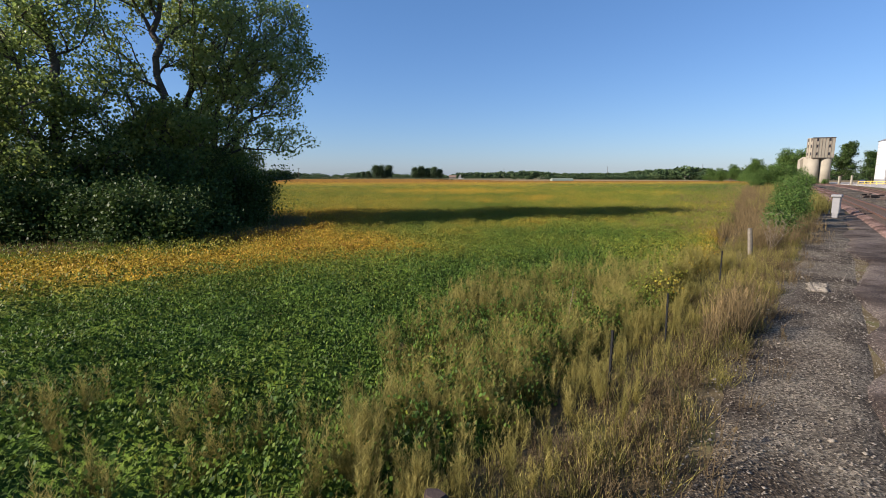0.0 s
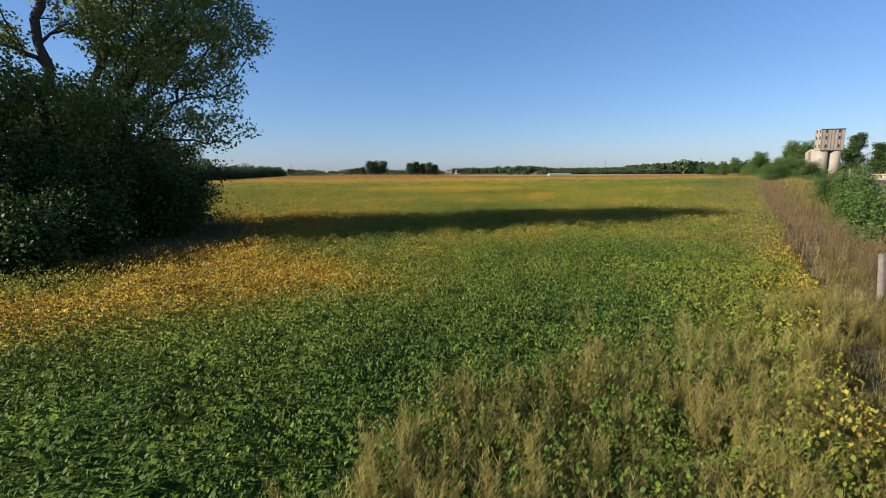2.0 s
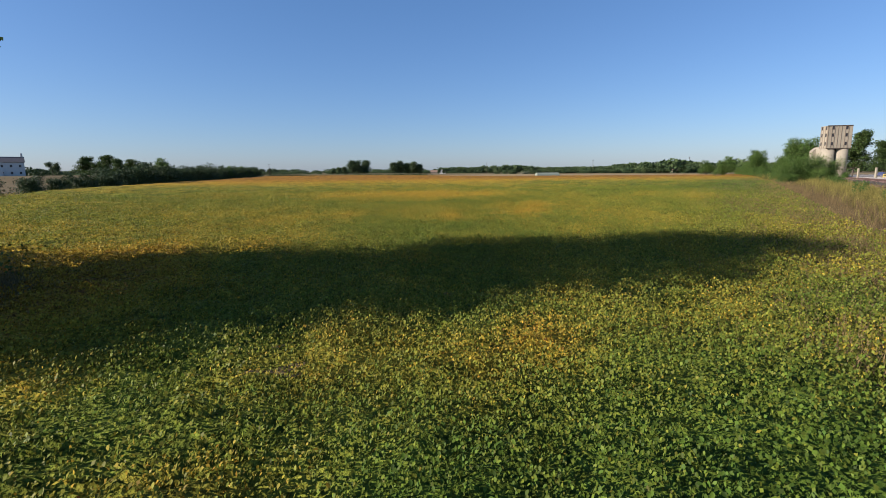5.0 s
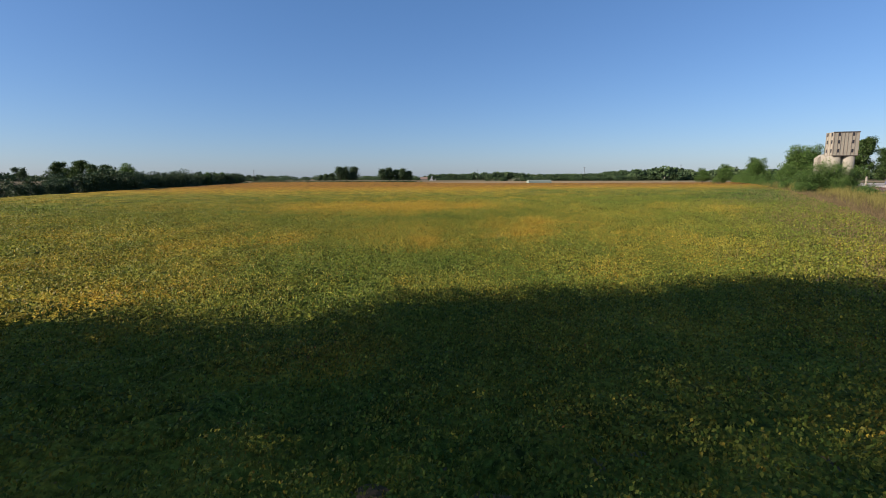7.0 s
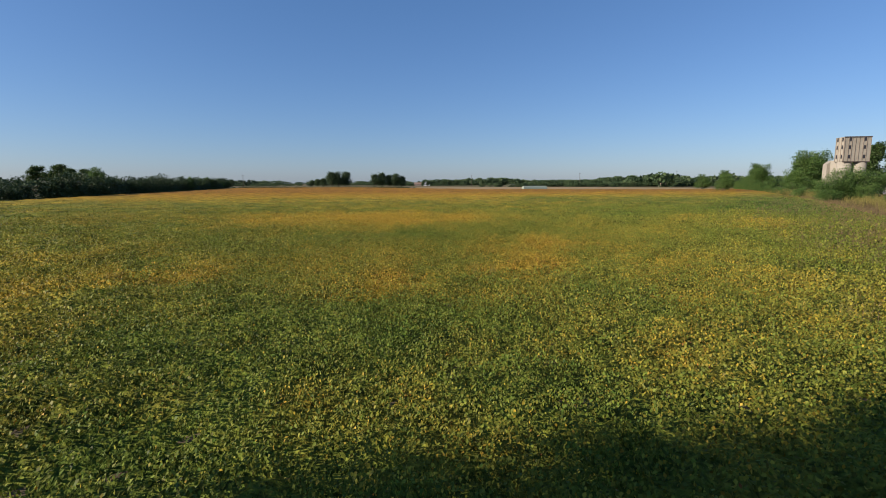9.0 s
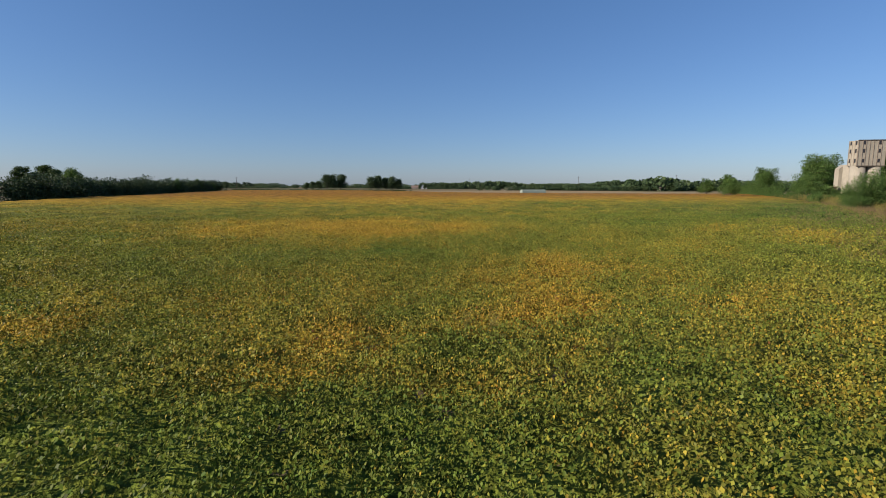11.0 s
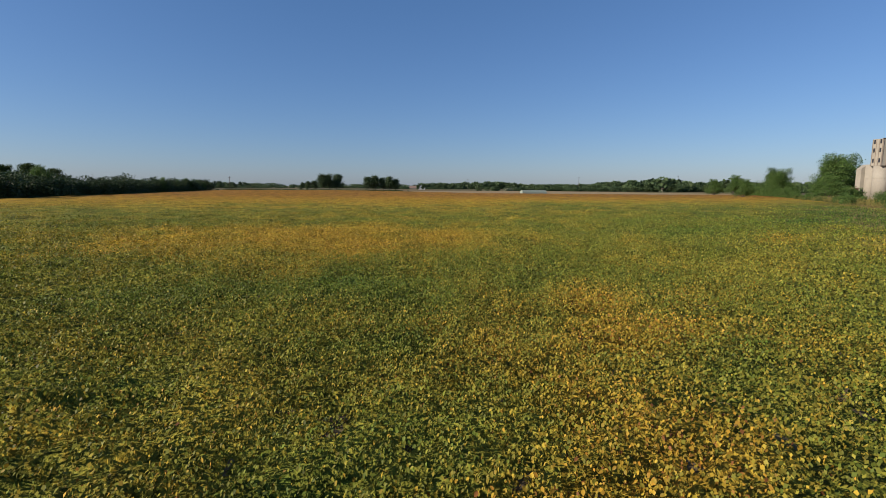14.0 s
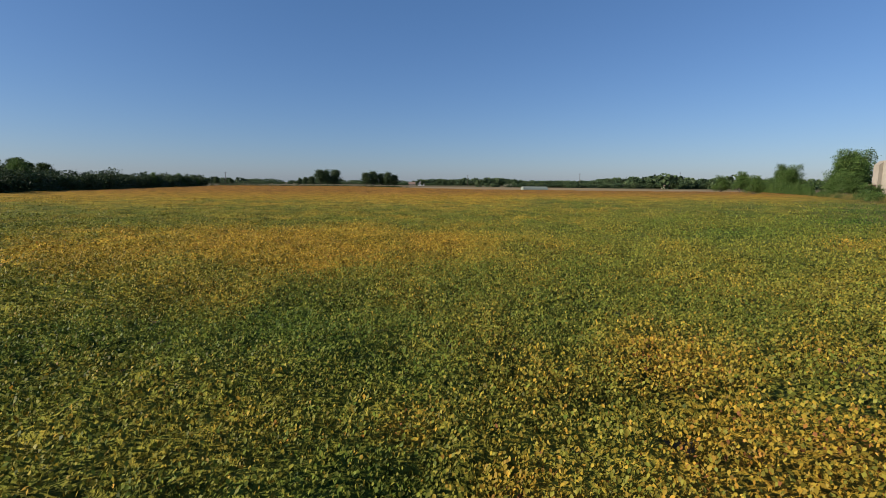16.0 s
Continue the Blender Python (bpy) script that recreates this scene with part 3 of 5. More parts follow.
def fitted_tree(name, stem, lobes, radius, leaves, size, leaf, label, group, seed, clump=0.42, apart=0.85):
    """A tree whose limbs reach from its stem to leaf clumps that fill the given lobes.
    stem: points of the main stem; lobes: centre, radii and how full each one is."""
    g = np.random.default_rng(seed)
    base = Vector((*stem[0], float(soil(*stem[0])) - 0.15))
    ends = []
    for cx, cy, cz, rx, ry, rz, full in lobes:
        for _ in range(int(full * rx * ry * rz * 4.2 / apart ** 3)):
            d = g.normal(0, 1, 3)
            d *= g.random() ** 0.22 / np.linalg.norm(d)
            q = np.array((cx, cy, cz)) + d * (rx, ry, rz)
            if all((q[0] - w[0]) ** 2 + (q[1] - w[1]) ** 2 + (q[2] - w[2]) ** 2 > (apart * 0.72) ** 2 for w in ends):
                ends.append(q)
    ends = np.array(ends)
    # the stem, then limbs joined to the nearest part that already stands, from the inside outwards
    nodes, parent, way = [np.array((0.0, 0.0, 0.0))], [-1], [0.0]
    pts = [np.array(stem[0][:2] + (base.z,))] + [np.array(p) for p in stem[1:]]
    origin = np.array(base)

    def limb(frm, to, steps, sag):
        last = frm
        p0 = nodes[frm]
        for k in range(1, steps + 1):
            f = k / steps
            q = p0 + (to - p0) * f + np.array((0, 0, -sag * f * (1 - f))) + (g.normal(0, 0.045, 3) * np.linalg.norm(to - p0) if k < steps else 0)
            nodes.append(q), parent.append(last), way.append(way[last] + float(np.linalg.norm(q - nodes[last])))
            last = len(nodes) - 1
        return last

    tip = 0
    for p in pts[1:]:
        tip = limb(tip, p - origin, 4, 0.0)
    axis = np.array(pts) - origin
    near = np.min(np.linalg.norm((ends - origin)[:, None] - axis[None], axis=2), axis=1)
    hung = []
    for k in np.argsort(near):
        to = ends[k] - origin
        P = np.array(nodes)
        cost = np.linalg.norm(P - to, axis=1) + 0.30 * np.array(way) + 2.0 * np.maximum(0, P[:, 2] - to[2] + 0.4)
        cost[P[:, 2] < 1.6] += 30
        frm = int(np.argmin(cost))
        hung.append(limb(frm, to, max(2, min(5, int(np.linalg.norm(P[frm] - to) / 0.8))), -0.25 * float(np.linalg.norm(P[frm] - to))))
    thick = np.zeros(len(nodes))
    for k in hung:
        thick[k] = 1.0
    for k in range(len(nodes) - 1, 0, -1):
        thick[k] = max(thick[k], 0.6)
        thick[parent[k]] += thick[k]
    rad = radius * (thick / thick[0]) ** 0.46 + 0.004
    segs = [(nodes[parent[k]], nodes[k], min(rad[parent[k]], rad[k] * 1.5), rad[k]) for k in range(1, len(nodes))]
    root = thing(name, tuple(base), label, "tree", group)
    part("trunk", tubes("trunk", segs, M_BARK, 5), None, root)
    tips = [(nodes[k], 1) for k in hung] + [(0.5 * (nodes[k] + nodes[parent[k]]), 1) for k in hung]
    part("crown", crown("crown", tips, leaves, clump, size, leaf, 0.75, 0.7), None, root)
    return root


COTTON = "tall cottonwood with sparse grey-green leaves over dark undergrowth"
ELDER = "leafy green box elder filling the space between the cottonwoods"
GROVE = "grove of cottonwoods"
fitted_tree("cottonwood_tree", ((-15.2, 41.8), (-14.7, 42.3, 5.0), (-14.1, 42.6, 9.0), (-12.6, 43.2, 13.0), (-11.6, 43.6, 16.0)),
            ((-8.7, 45.0, 13.0, 2.4, 2.6, 1.9, 1.0), (-9.6, 44.8, 10.1, 1.9, 2.0, 1.2, 1.0), (-9.2, 41.4, 6.9, 2.5, 1.9, 1.2, 0.9), (-10.6, 43.2, 16.0, 3.4, 3.2, 2.2, 0.72),
             (-13.4, 42.6, 13.2, 3.0, 3.2, 3.0, 0.8), (-12.6, 41.6, 9.4, 2.9, 2.6, 2.0, 0.9), (-13.4, 40.6, 7.0, 2.6, 2.2, 1.5, 0.9), (-9.8, 41.4, 12.2, 2.4, 2.2, 2.4, 0.7)),
            0.27, 22500, 0.20, M_COTTON, COTTON, GROVE, 11)
fitted_tree("cottonwood_tree", ((-17.6, 39.6), (-17.3, 39.6, 6.0), (-17.0, 39.7, 11.0), (-16.7, 39.9, 15.0), (-16.4, 40.2, 19.0)),
            ((-16.6, 40.0, 18.2, 3.0, 3.2, 2.6, 0.8), (-19.8, 39.0, 15.4, 2.2, 2.4, 2.6, 0.36), (-18.6, 39.4, 18.4, 2.4, 2.4, 1.8, 0.45), (-16.0, 41.6, 14.0, 1.8, 2.0, 2.0, 0.5), (-19.6, 38.4, 11.2, 2.2, 2.2, 1.8, 0.6)),
            0.27, 13500, 0.19, M_COTTON, COTTON, GROVE, 12)
fitted_tree("cottonwood_tree", ((-22.2, 36.4), (-22.0, 36.3, 5.0), (-21.7, 36.1, 10.0), (-21.9, 35.9, 15.0), (-22.1, 35.9, 18.5)),
            ((-22.2, 35.8, 17.4, 3.0, 2.8, 2.4, 0.8), (-23.8, 35.2, 13.6, 2.6, 2.6, 2.6, 0.7), (-20.6, 35.4, 13.6, 2.2, 2.4, 2.0, 0.6), (-25.6, 34.8, 10.6, 2.4, 2.4, 2.2, 0.9)),
            0.30, 11500, 0.20, M_COTTON, COTTON, GROVE, 13)
fitted_tree("cottonwood_tree", ((-29.0, 41.0), (-29.0, 41.0, 6.0), (-29.2, 41.2, 12.0), (-29.4, 41.2, 18.0)),
            ((-29.2, 41.0, 16.0, 3.4, 3.2, 3.6, 0.8), (-30.5, 41.0, 11.0, 3.2, 3.0, 2.6, 0.8), (-26.5, 41.6, 12.0, 2.6, 2.6, 2.4, 0.8)),
            0.32, 13000, 0.22, M_COTTON, COTTON, GROVE, 14)
fitted_tree("cottonwood_tree", ((-17.6, 44.4), (-17.4, 44.6, 6.0), (-16.8, 44.9, 11.0), (-16.2, 45.2, 17.0)),
            ((-15.2, 44.5, 16.2, 3.4, 1.8, 2.6, 0.55), (-14.4, 45.6, 12.2, 2.6, 1.8, 2.4, 0.8)),
            0.28, 9000, 0.20, M_COTTON, COTTON, GROVE, 15)
for k, (x, y, h, w) in enumerate(((-18.6, 36.0, 10.6, 2.9), (-21.6, 34.2, 10.2, 2.7), (-25.0, 33.8, 11.2, 3.0), (-15.8, 38.4, 9.4, 2.6), (-33.0, 42.0, 11.0, 3.6), (-19.8, 43.5, 8.6, 3.0), (-15.4, 44.6, 9.4, 2.6), (-19.0, 46.2, 10.4, 2.4), (-14.4, 47.2, 6.6, 2.2))):
    fitted_tree("box_elder_tree", ((x, y), (x + 0.2, y, h * 0.35), (x, y + 0.3, h * 0.7)),
                ((x, y, h - w * 0.9, w, w, w * 0.9, 1.0), (x + 0.9, y - 0.6, h * 0.45, w * 0.9, w * 0.9, h * 0.22, 1.0)),
                0.17, 8200, 0.20, M_ELDER, ELDER, "box elders in the grove", 30 + k, 0.45, 0.95)


def bush(name, x, y, h, sp, count, leaf, label, group, seed, size=0.2, clump=0.45, category="bush", shoots=6):
    r = random.Random(seed)
    root = thing(name, (x, y, float(soil(x, y)) - 0.05), label, category, group)
    segs, tips = [], []
    for k in range(shoots):
        a = k * 6.3 / shoots + r.uniform(0, 0.6)
        s, t = grow(seed * 31 + k, h * r.uniform(0.6, 1.0), sp * 0.55, 0.05, 2, (0.75 * math.cos(a) * sp / h, 0.75 * math.sin(a) * sp / h), 0.1, deep=1)
        segs += s
        tips += t
        tips += [(q, 0) for q, _, _, _ in s[1:]]
    low = [(Vector((r.gauss(0, sp * 0.5), r.gauss(0, sp * 0.5), r.uniform(0.1, h * 0.45))), 0) for _ in range(90)]
    part("stem", tubes("stem", segs, M_BARK, 3), None, root)
    part("crown", crown("crown", tips + low, count, clump, size, leaf), None, root)
    return root


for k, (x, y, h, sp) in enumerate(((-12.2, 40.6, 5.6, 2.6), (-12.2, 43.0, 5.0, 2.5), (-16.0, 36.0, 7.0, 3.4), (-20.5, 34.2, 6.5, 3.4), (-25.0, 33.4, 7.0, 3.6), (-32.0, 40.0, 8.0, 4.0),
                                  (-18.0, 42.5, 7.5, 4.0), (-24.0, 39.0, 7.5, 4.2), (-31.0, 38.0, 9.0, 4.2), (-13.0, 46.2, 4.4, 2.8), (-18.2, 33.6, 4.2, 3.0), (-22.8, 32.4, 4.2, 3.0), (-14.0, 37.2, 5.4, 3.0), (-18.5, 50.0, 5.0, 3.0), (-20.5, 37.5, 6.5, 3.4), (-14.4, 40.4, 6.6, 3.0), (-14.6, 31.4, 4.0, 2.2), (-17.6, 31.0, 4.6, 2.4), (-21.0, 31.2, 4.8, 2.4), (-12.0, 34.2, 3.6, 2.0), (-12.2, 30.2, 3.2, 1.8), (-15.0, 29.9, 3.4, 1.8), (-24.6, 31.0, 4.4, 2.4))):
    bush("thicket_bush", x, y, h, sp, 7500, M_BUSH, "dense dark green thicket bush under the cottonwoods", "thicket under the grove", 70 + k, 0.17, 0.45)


# ---- weeds, grass, fence ----
def blades(name, base, height, lean, width, tone, material, twigs=0, spread=0.35, reach=0.135, thick=1.6):
    """Thin stems; with twigs each one carries a feathery head of side shoots."""
    n = len(base)
    ang = rng.random(n) * 2 * np.pi
    d = np.stack([np.cos(ang) * lean, np.sin(ang) * lean, np.ones(n)], 1)
    d /= np.linalg.norm(d, axis=1, keepdims=True)
    def shaft(P, D, H, W, T, first, tri):
        m = len(P)
        a = rng.random(m) * np.pi
        s = np.stack([np.cos(a), np.sin(a), np.zeros(m)], 1) * W[:, None] / 2
        bend = rng.normal(0, 0.08, (m, 3)) * [1, 1, 0]
        mid, tip = P + D * (H * 0.55)[:, None] + bend * (H * 0.3)[:, None], P + (D + bend) * H[:, None]
        # inner shade of the clump put into the tone: dark foot, pale tip
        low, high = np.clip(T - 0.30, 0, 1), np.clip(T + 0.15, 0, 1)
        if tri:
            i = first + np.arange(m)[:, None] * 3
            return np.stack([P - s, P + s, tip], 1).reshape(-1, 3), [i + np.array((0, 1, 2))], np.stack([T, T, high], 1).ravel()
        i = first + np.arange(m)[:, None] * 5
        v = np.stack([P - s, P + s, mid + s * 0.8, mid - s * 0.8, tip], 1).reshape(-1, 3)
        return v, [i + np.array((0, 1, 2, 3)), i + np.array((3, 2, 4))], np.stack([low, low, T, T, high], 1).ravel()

    V, F, T = shaft(base, d, height, width, tone, 0, False)
    V, T = [V], [T]
    for k in range(twigs):
        f = 0.22 + 0.77 * rng.random(n)
        a = rng.random(n) * 2 * np.pi
        e = d + np.stack([np.cos(a), np.sin(a), np.zeros(n)], 1) * spread
        # lower twigs get a darker tone too, for the shade inside the plant
        v, g, t = shaft(base + d * (height * f)[:, None], e / np.linalg.norm(e, axis=1, keepdims=True), height * reach * rng.uniform(0.5, 1.3, n) * (1.25 - 0.6 * f), width * thick,
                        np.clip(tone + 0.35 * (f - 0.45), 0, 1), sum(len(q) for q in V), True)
        V.append(v)
        F += g
        T.append(t)
    return np_mesh(name, np.concatenate(V), F, material, {"tone": np.concatenate(T)})


def clumps(name, cx, cy, height, radius, per, tone, material, twigs, width, label, lean=0.25, spread=0.4, reach=0.135, thick=1.6):
    n = len(cx)
    k = np.repeat(np.arange(n), per)
    a, r = rng.random(len(k)) * 2 * np.pi, np.sqrt(rng.random(len(k))) * radius[k]
    x, y = cx[k] + np.cos(a) * r, cy[k] + np.sin(a) * r
    base = np.stack([x, y, soil(x, y) - 0.02], 1)
    h = height[k] * rng.uniform(0.55, 1.05, len(k)) * (1 - 0.3 * r / np.maximum(radius[k], 0.05))
    me = blades(name, base, h, np.abs(rng.normal(0, lean, len(k))), np.full(len(k), width), np.clip(tone[k] + rng.normal(0, 0.1, len(k)), 0, 1), material, twigs, spread, reach, thick)
    return tagged(new(name, me), label, name.replace("_", " "), kind="stuff")


def weed_places(n):
    """The weedy corner between the beans and the lane, thinning out into the field."""
    u, v = rng.uniform(-4, 27, n * 9), rng.uniform(-20, -2.9, n * 9)
    x, y = xy(u, v)
    line = -4.9 - 0.52 * np.clip(u - 4.5, 0, 9) + 0.55 * np.clip(u - 17, 0, 9)
    inside = smoothstep(-0.5, 0.5, v - line + 2.0 * (value_noise(u, v, 2.2, 81) - 0.5))
    d = inside * (0.10 + 0.90 * smoothstep(0.34, 0.50, value_noise(x, y, 1.5, 84)))
    single = 0.45 * smoothstep(0.60, 0.74, value_noise(x, y, 1.3, 82)) * smoothstep(-14, -9, v - 0.2 * u)
    d = np.maximum(d, single) * smoothstep(27, 22, u)
    d = d * np.where(v > -3.7, 0.30, 1)
    keep = rng.random(len(u)) < d
    return x[keep][:n], y[keep][:n], u[keep][:n], v[keep][:n]


wx, wy, wu, wv = weed_places(900)
# a few stray weeds out in the beans
wx, wy = np.append(wx, (15.5, 14.8, 18.2, 9.6, 8.7, 24.5, 6.6, 31.0)), np.append(wy, (65.2, 65.5, 63.8, 24.8, 23.2, 57.5, 21.6, 66.0))
kind = rng.random(len(wx))
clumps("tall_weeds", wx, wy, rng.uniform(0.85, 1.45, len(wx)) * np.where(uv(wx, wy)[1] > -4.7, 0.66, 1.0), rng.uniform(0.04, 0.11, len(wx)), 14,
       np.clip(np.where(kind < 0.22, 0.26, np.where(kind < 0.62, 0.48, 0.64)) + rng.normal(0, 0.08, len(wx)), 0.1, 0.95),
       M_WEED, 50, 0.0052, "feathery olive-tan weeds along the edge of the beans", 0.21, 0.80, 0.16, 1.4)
# dead brown weeds and litter where the gravel begins
du, dv = rng.uniform(-4, 30, 620), rng.normal(-2.75, 0.50, 620)
dx, dy = xy(du, dv)
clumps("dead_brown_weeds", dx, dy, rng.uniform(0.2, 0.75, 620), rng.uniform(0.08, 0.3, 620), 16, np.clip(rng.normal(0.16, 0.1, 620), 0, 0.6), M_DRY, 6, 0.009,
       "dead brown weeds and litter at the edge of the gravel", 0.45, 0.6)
gu, gv = np.concatenate([rng.uniform(-6, 70, 1600), rng.uniform(-4, 15, 500), rng.uniform(14, 40, 700)]), rng.uniform(-5.4, -2.0, 2800)
keep = rng.random(2800) < np.where(gu > 24, 0.55, 0.62)
gx, gy = xy(gu[keep], gv[keep])
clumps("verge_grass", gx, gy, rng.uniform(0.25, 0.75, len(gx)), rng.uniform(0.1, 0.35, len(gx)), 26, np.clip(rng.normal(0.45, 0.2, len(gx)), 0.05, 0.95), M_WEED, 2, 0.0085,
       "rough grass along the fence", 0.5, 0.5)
tu, tv = rng.normal(14.6, 0.8, 22), rng.normal(-2.55, 0.25, 22)
tx, ty = xy(tu, tv)
clumps("tall_dry_grass", tx, ty, rng.uniform(0.9, 1.6, 22), rng.uniform(0.15, 0.35, 22), 30, np.clip(rng.normal(0.55, 0.2, 22), 0, 1), M_DRY, 3, 0.012, "tall tan dry grass beside the gravel lane", 0.3, 0.6)
# rusty weeds along the far right margin of the beans
mu, mv = rng.uniform(26, 170, 5200), rng.uniform(-15, 0.5, 5200)
edge = np.minimum(-4.6 - 0.115 * np.clip(mu - 22, 0, 400), track_v(mu) - 8)
mv = edge + np.maximum(track_v(mu) - 4 - edge, 0) * rng.random(5200) ** 1.2 - np.abs(rng.normal(0.0, 1.0, 5200)) * (1.5 + 0.045 * mu)
mx, my = xy(mu, mv)
keep = (mv < track_v(mu) - 4) & (rng.random(5200) < smoothstep(28, 46, mu))
mx, my = mx[keep], my[keep]
clumps("rusty_weeds", mx, my, rng.uniform(0.8, 1.35, len(mx)), rng.uniform(0.25, 0.6, len(mx)), 6, np.clip(rng.normal(0.42, 0.15, len(mx)), 0, 1), M_DRY, 5, 0.020,
       "rusty brown weeds along the margin of the field", 0.3, 0.4)
bu = rng.uniform(34, 150, 3000)
bv = -4.6 - 0.115 * np.clip(bu - 22, 0, 400) - np.abs(rng.normal(0, 1.0, 3000)) * (1.5 + 0.05 * bu)
bx, by = xy(bu, bv)
clumps("brown_weeds", bx, by, rng.uniform(0.85, 1.25, 3000), rng.uniform(0.2, 0.6, 3000), 8, np.clip(rng.normal(0.45, 0.14, 3000), 0, 1), M_DRY, 5, 0.016,
       "wispy tan-brown weeds standing over the edge of the beans", 0.3, 0.5)
# taller weeds hide the railway from the field
nu = rng.uniform(60, 230, 2600)
nv = track_v(nu) - 3.6 - np.abs(rng.normal(0, 1.0, 2600)) * (1.6 + 0.012 * nu)
nx, ny = xy(nu, nv)
clumps("margin_weeds", nx, ny, rng.uniform(1.1, 2.3, len(nx)), rng.uniform(0.2, 0.6, len(nx)), 8, np.clip(rng.normal(0.42, 0.16, len(nx)), 0, 1), M_WEED, 6, 0.03,
       "tall olive-brown weeds between the field and the railway", 0.3, 0.5)
# tan grass in front of the grove
a = rng.uniform(-3.3, 0.9, 2600)
rr = rng.normal(0.97, 0.05, 2600)
hx, hy = -24 + 17.5 * rr * np.cos(a), 39.5 + 12.6 * rr * np.sin(a)
clumps("grove_grass", hx, hy, rng.uniform(0.5, 0.95, 2600), rng.uniform(0.15, 0.4, 2600), 6, np.clip(rng.normal(0.55, 0.15, 2600), 0, 1), M_DRY, 2, 0.02, "tan dry grass round the grove", 0.3, 0.4)
ua, ub = rng.uniform(-44, -8, 2600), rng.uniform(26, 52, 2600)
inside = np.hypot((ua + 24) / 17.5, (ub - 39.5) / 12.6) < 0.98
ua, ub = ua[inside], ub[inside]
clumps("grove_undergrowth", ua, ub, rng.uniform(0.3, 0.9, len(ua)), rng.uniform(0.2, 0.6, len(ua)), 9, np.clip(rng.normal(0.3, 0.15, len(ua)), 0, 1), M_WEED, 2, 0.03, "low grass and weeds under the grove", 0.4, 0.5)


def wood_post(u, v, h, r, material, label, lean=(0.02, 0.01), sides=14):
    x, y = xy(u, v)
    root = thing("fence_post", (x, y, float(soil(x, y)) - 0.1), label, "fence post", "fence along the lane")
    bm = tube_bm((0, 0, 0), (*lean, h + 0.1), r * 1.05, r * 0.95, sides)
    bmesh.ops.bevel(bm, geom=[e for e in bm.edges if min(v.co.z for v in e.verts) > h - 0.05], offset=r * 0.12, segments=2, affect="EDGES")
    for w in bm.verts:
        w.co += Vector((1, 1, 0.6)) * (noise.noise(w.co * 9) * r * 0.22)
    part("shaft", bm, material, root)
    return root


def steel_post(u, v, h, tilt=0.0):
    """A studded steel T post."""
    x, y = xy(u, v)
    root = thing("steel_fence_post", (x, y, float(soil(x, y)) - 0.1), "thin dark studded steel fence post among weeds", "fence post", "fence along the lane")
    root.matrix_world = pose(x, y, float(soil(x, y)) - 0.1, 0, tilt, 43)
    part("shaft", box_bm(-0.019, 0.019, -0.004, 0.004, 0, h + 0.1, 0.002, box_bm(-0.004, 0.004, 0, 0.034, 0, h + 0.1, 0.002)), M_STEEL, root)
    part("tip", box_bm(-0.019, 0.019, -0.005, 0.033, h + 0.06, h + 0.1, 0.002), M_STEEL, root)
    stud = None
    for z in np.arange(0.35, h, 0.11):
        bm = box_bm(-0.026, 0.026, -0.020, 0.0, 0.0, 0.024, 0.004)
        bmesh.ops.translate(bm, verts=bm.verts, vec=(0, 0, float(z)))
        part("stud", bm, M_STEEL, root)


wood_post(4.85, -3.5, 0.80, 0.125, M_POSTDARK, "short thick dark weathered wooden fence post", sides=5)
steel_post(9.3, -3.5, 1.18, 3)
steel_post(12.5, -3.45, 1.2, -1)
steel_post(19.5, -3.6, 1.25, 1)
wood_post(27.6, -3.7, 1.35, 0.10, M_POSTWOOD, "pale grey weathered wooden fence post", lean=(-0.15, 0.0))

# dead stalks beside the pale post
dead = thing("dead_shrub", (*xy(29.2, -3.1), 0.45), "leafless pale grey dead shrub beside the post", "shrub")
segs = []
for k in range(11):
    g, _ = grow(300 + k, random.uniform(1.3, 2.2), 0.45, 0.012, 1, (random.uniform(-0.5, 0.5), random.uniform(-0.5, 0.5)), 0.3, deep=1)
    segs += g
part("stem", tubes("stem", segs, M_TWIG, 4), None, dead)
qu, qv = rng.uniform(29, 44, 90), rng.normal(-3.6, 0.7, 90)
qx, qy = xy(qu, qv)
clumps("dead_brush", qx, qy, rng.uniform(1.0, 2.0, 90), rng.uniform(0.15, 0.5, 90), 30, np.clip(rng.normal(0.30, 0.12, 90), 0, 0.8), M_DRY, 9, 0.008,
       "tall leafless brown brush along the fence", 0.35, 0.6)
stalk = thing("dry_stalk", (*xy(12.2, -5.6), 0.15), "single pale dry weed stalk leaning among weeds", "weed")
part("stem", tube_bm((0, 0, 0), (0.2, 0.05, 1.35), 0.013, 0.006, 6), M_TWIG, stalk)


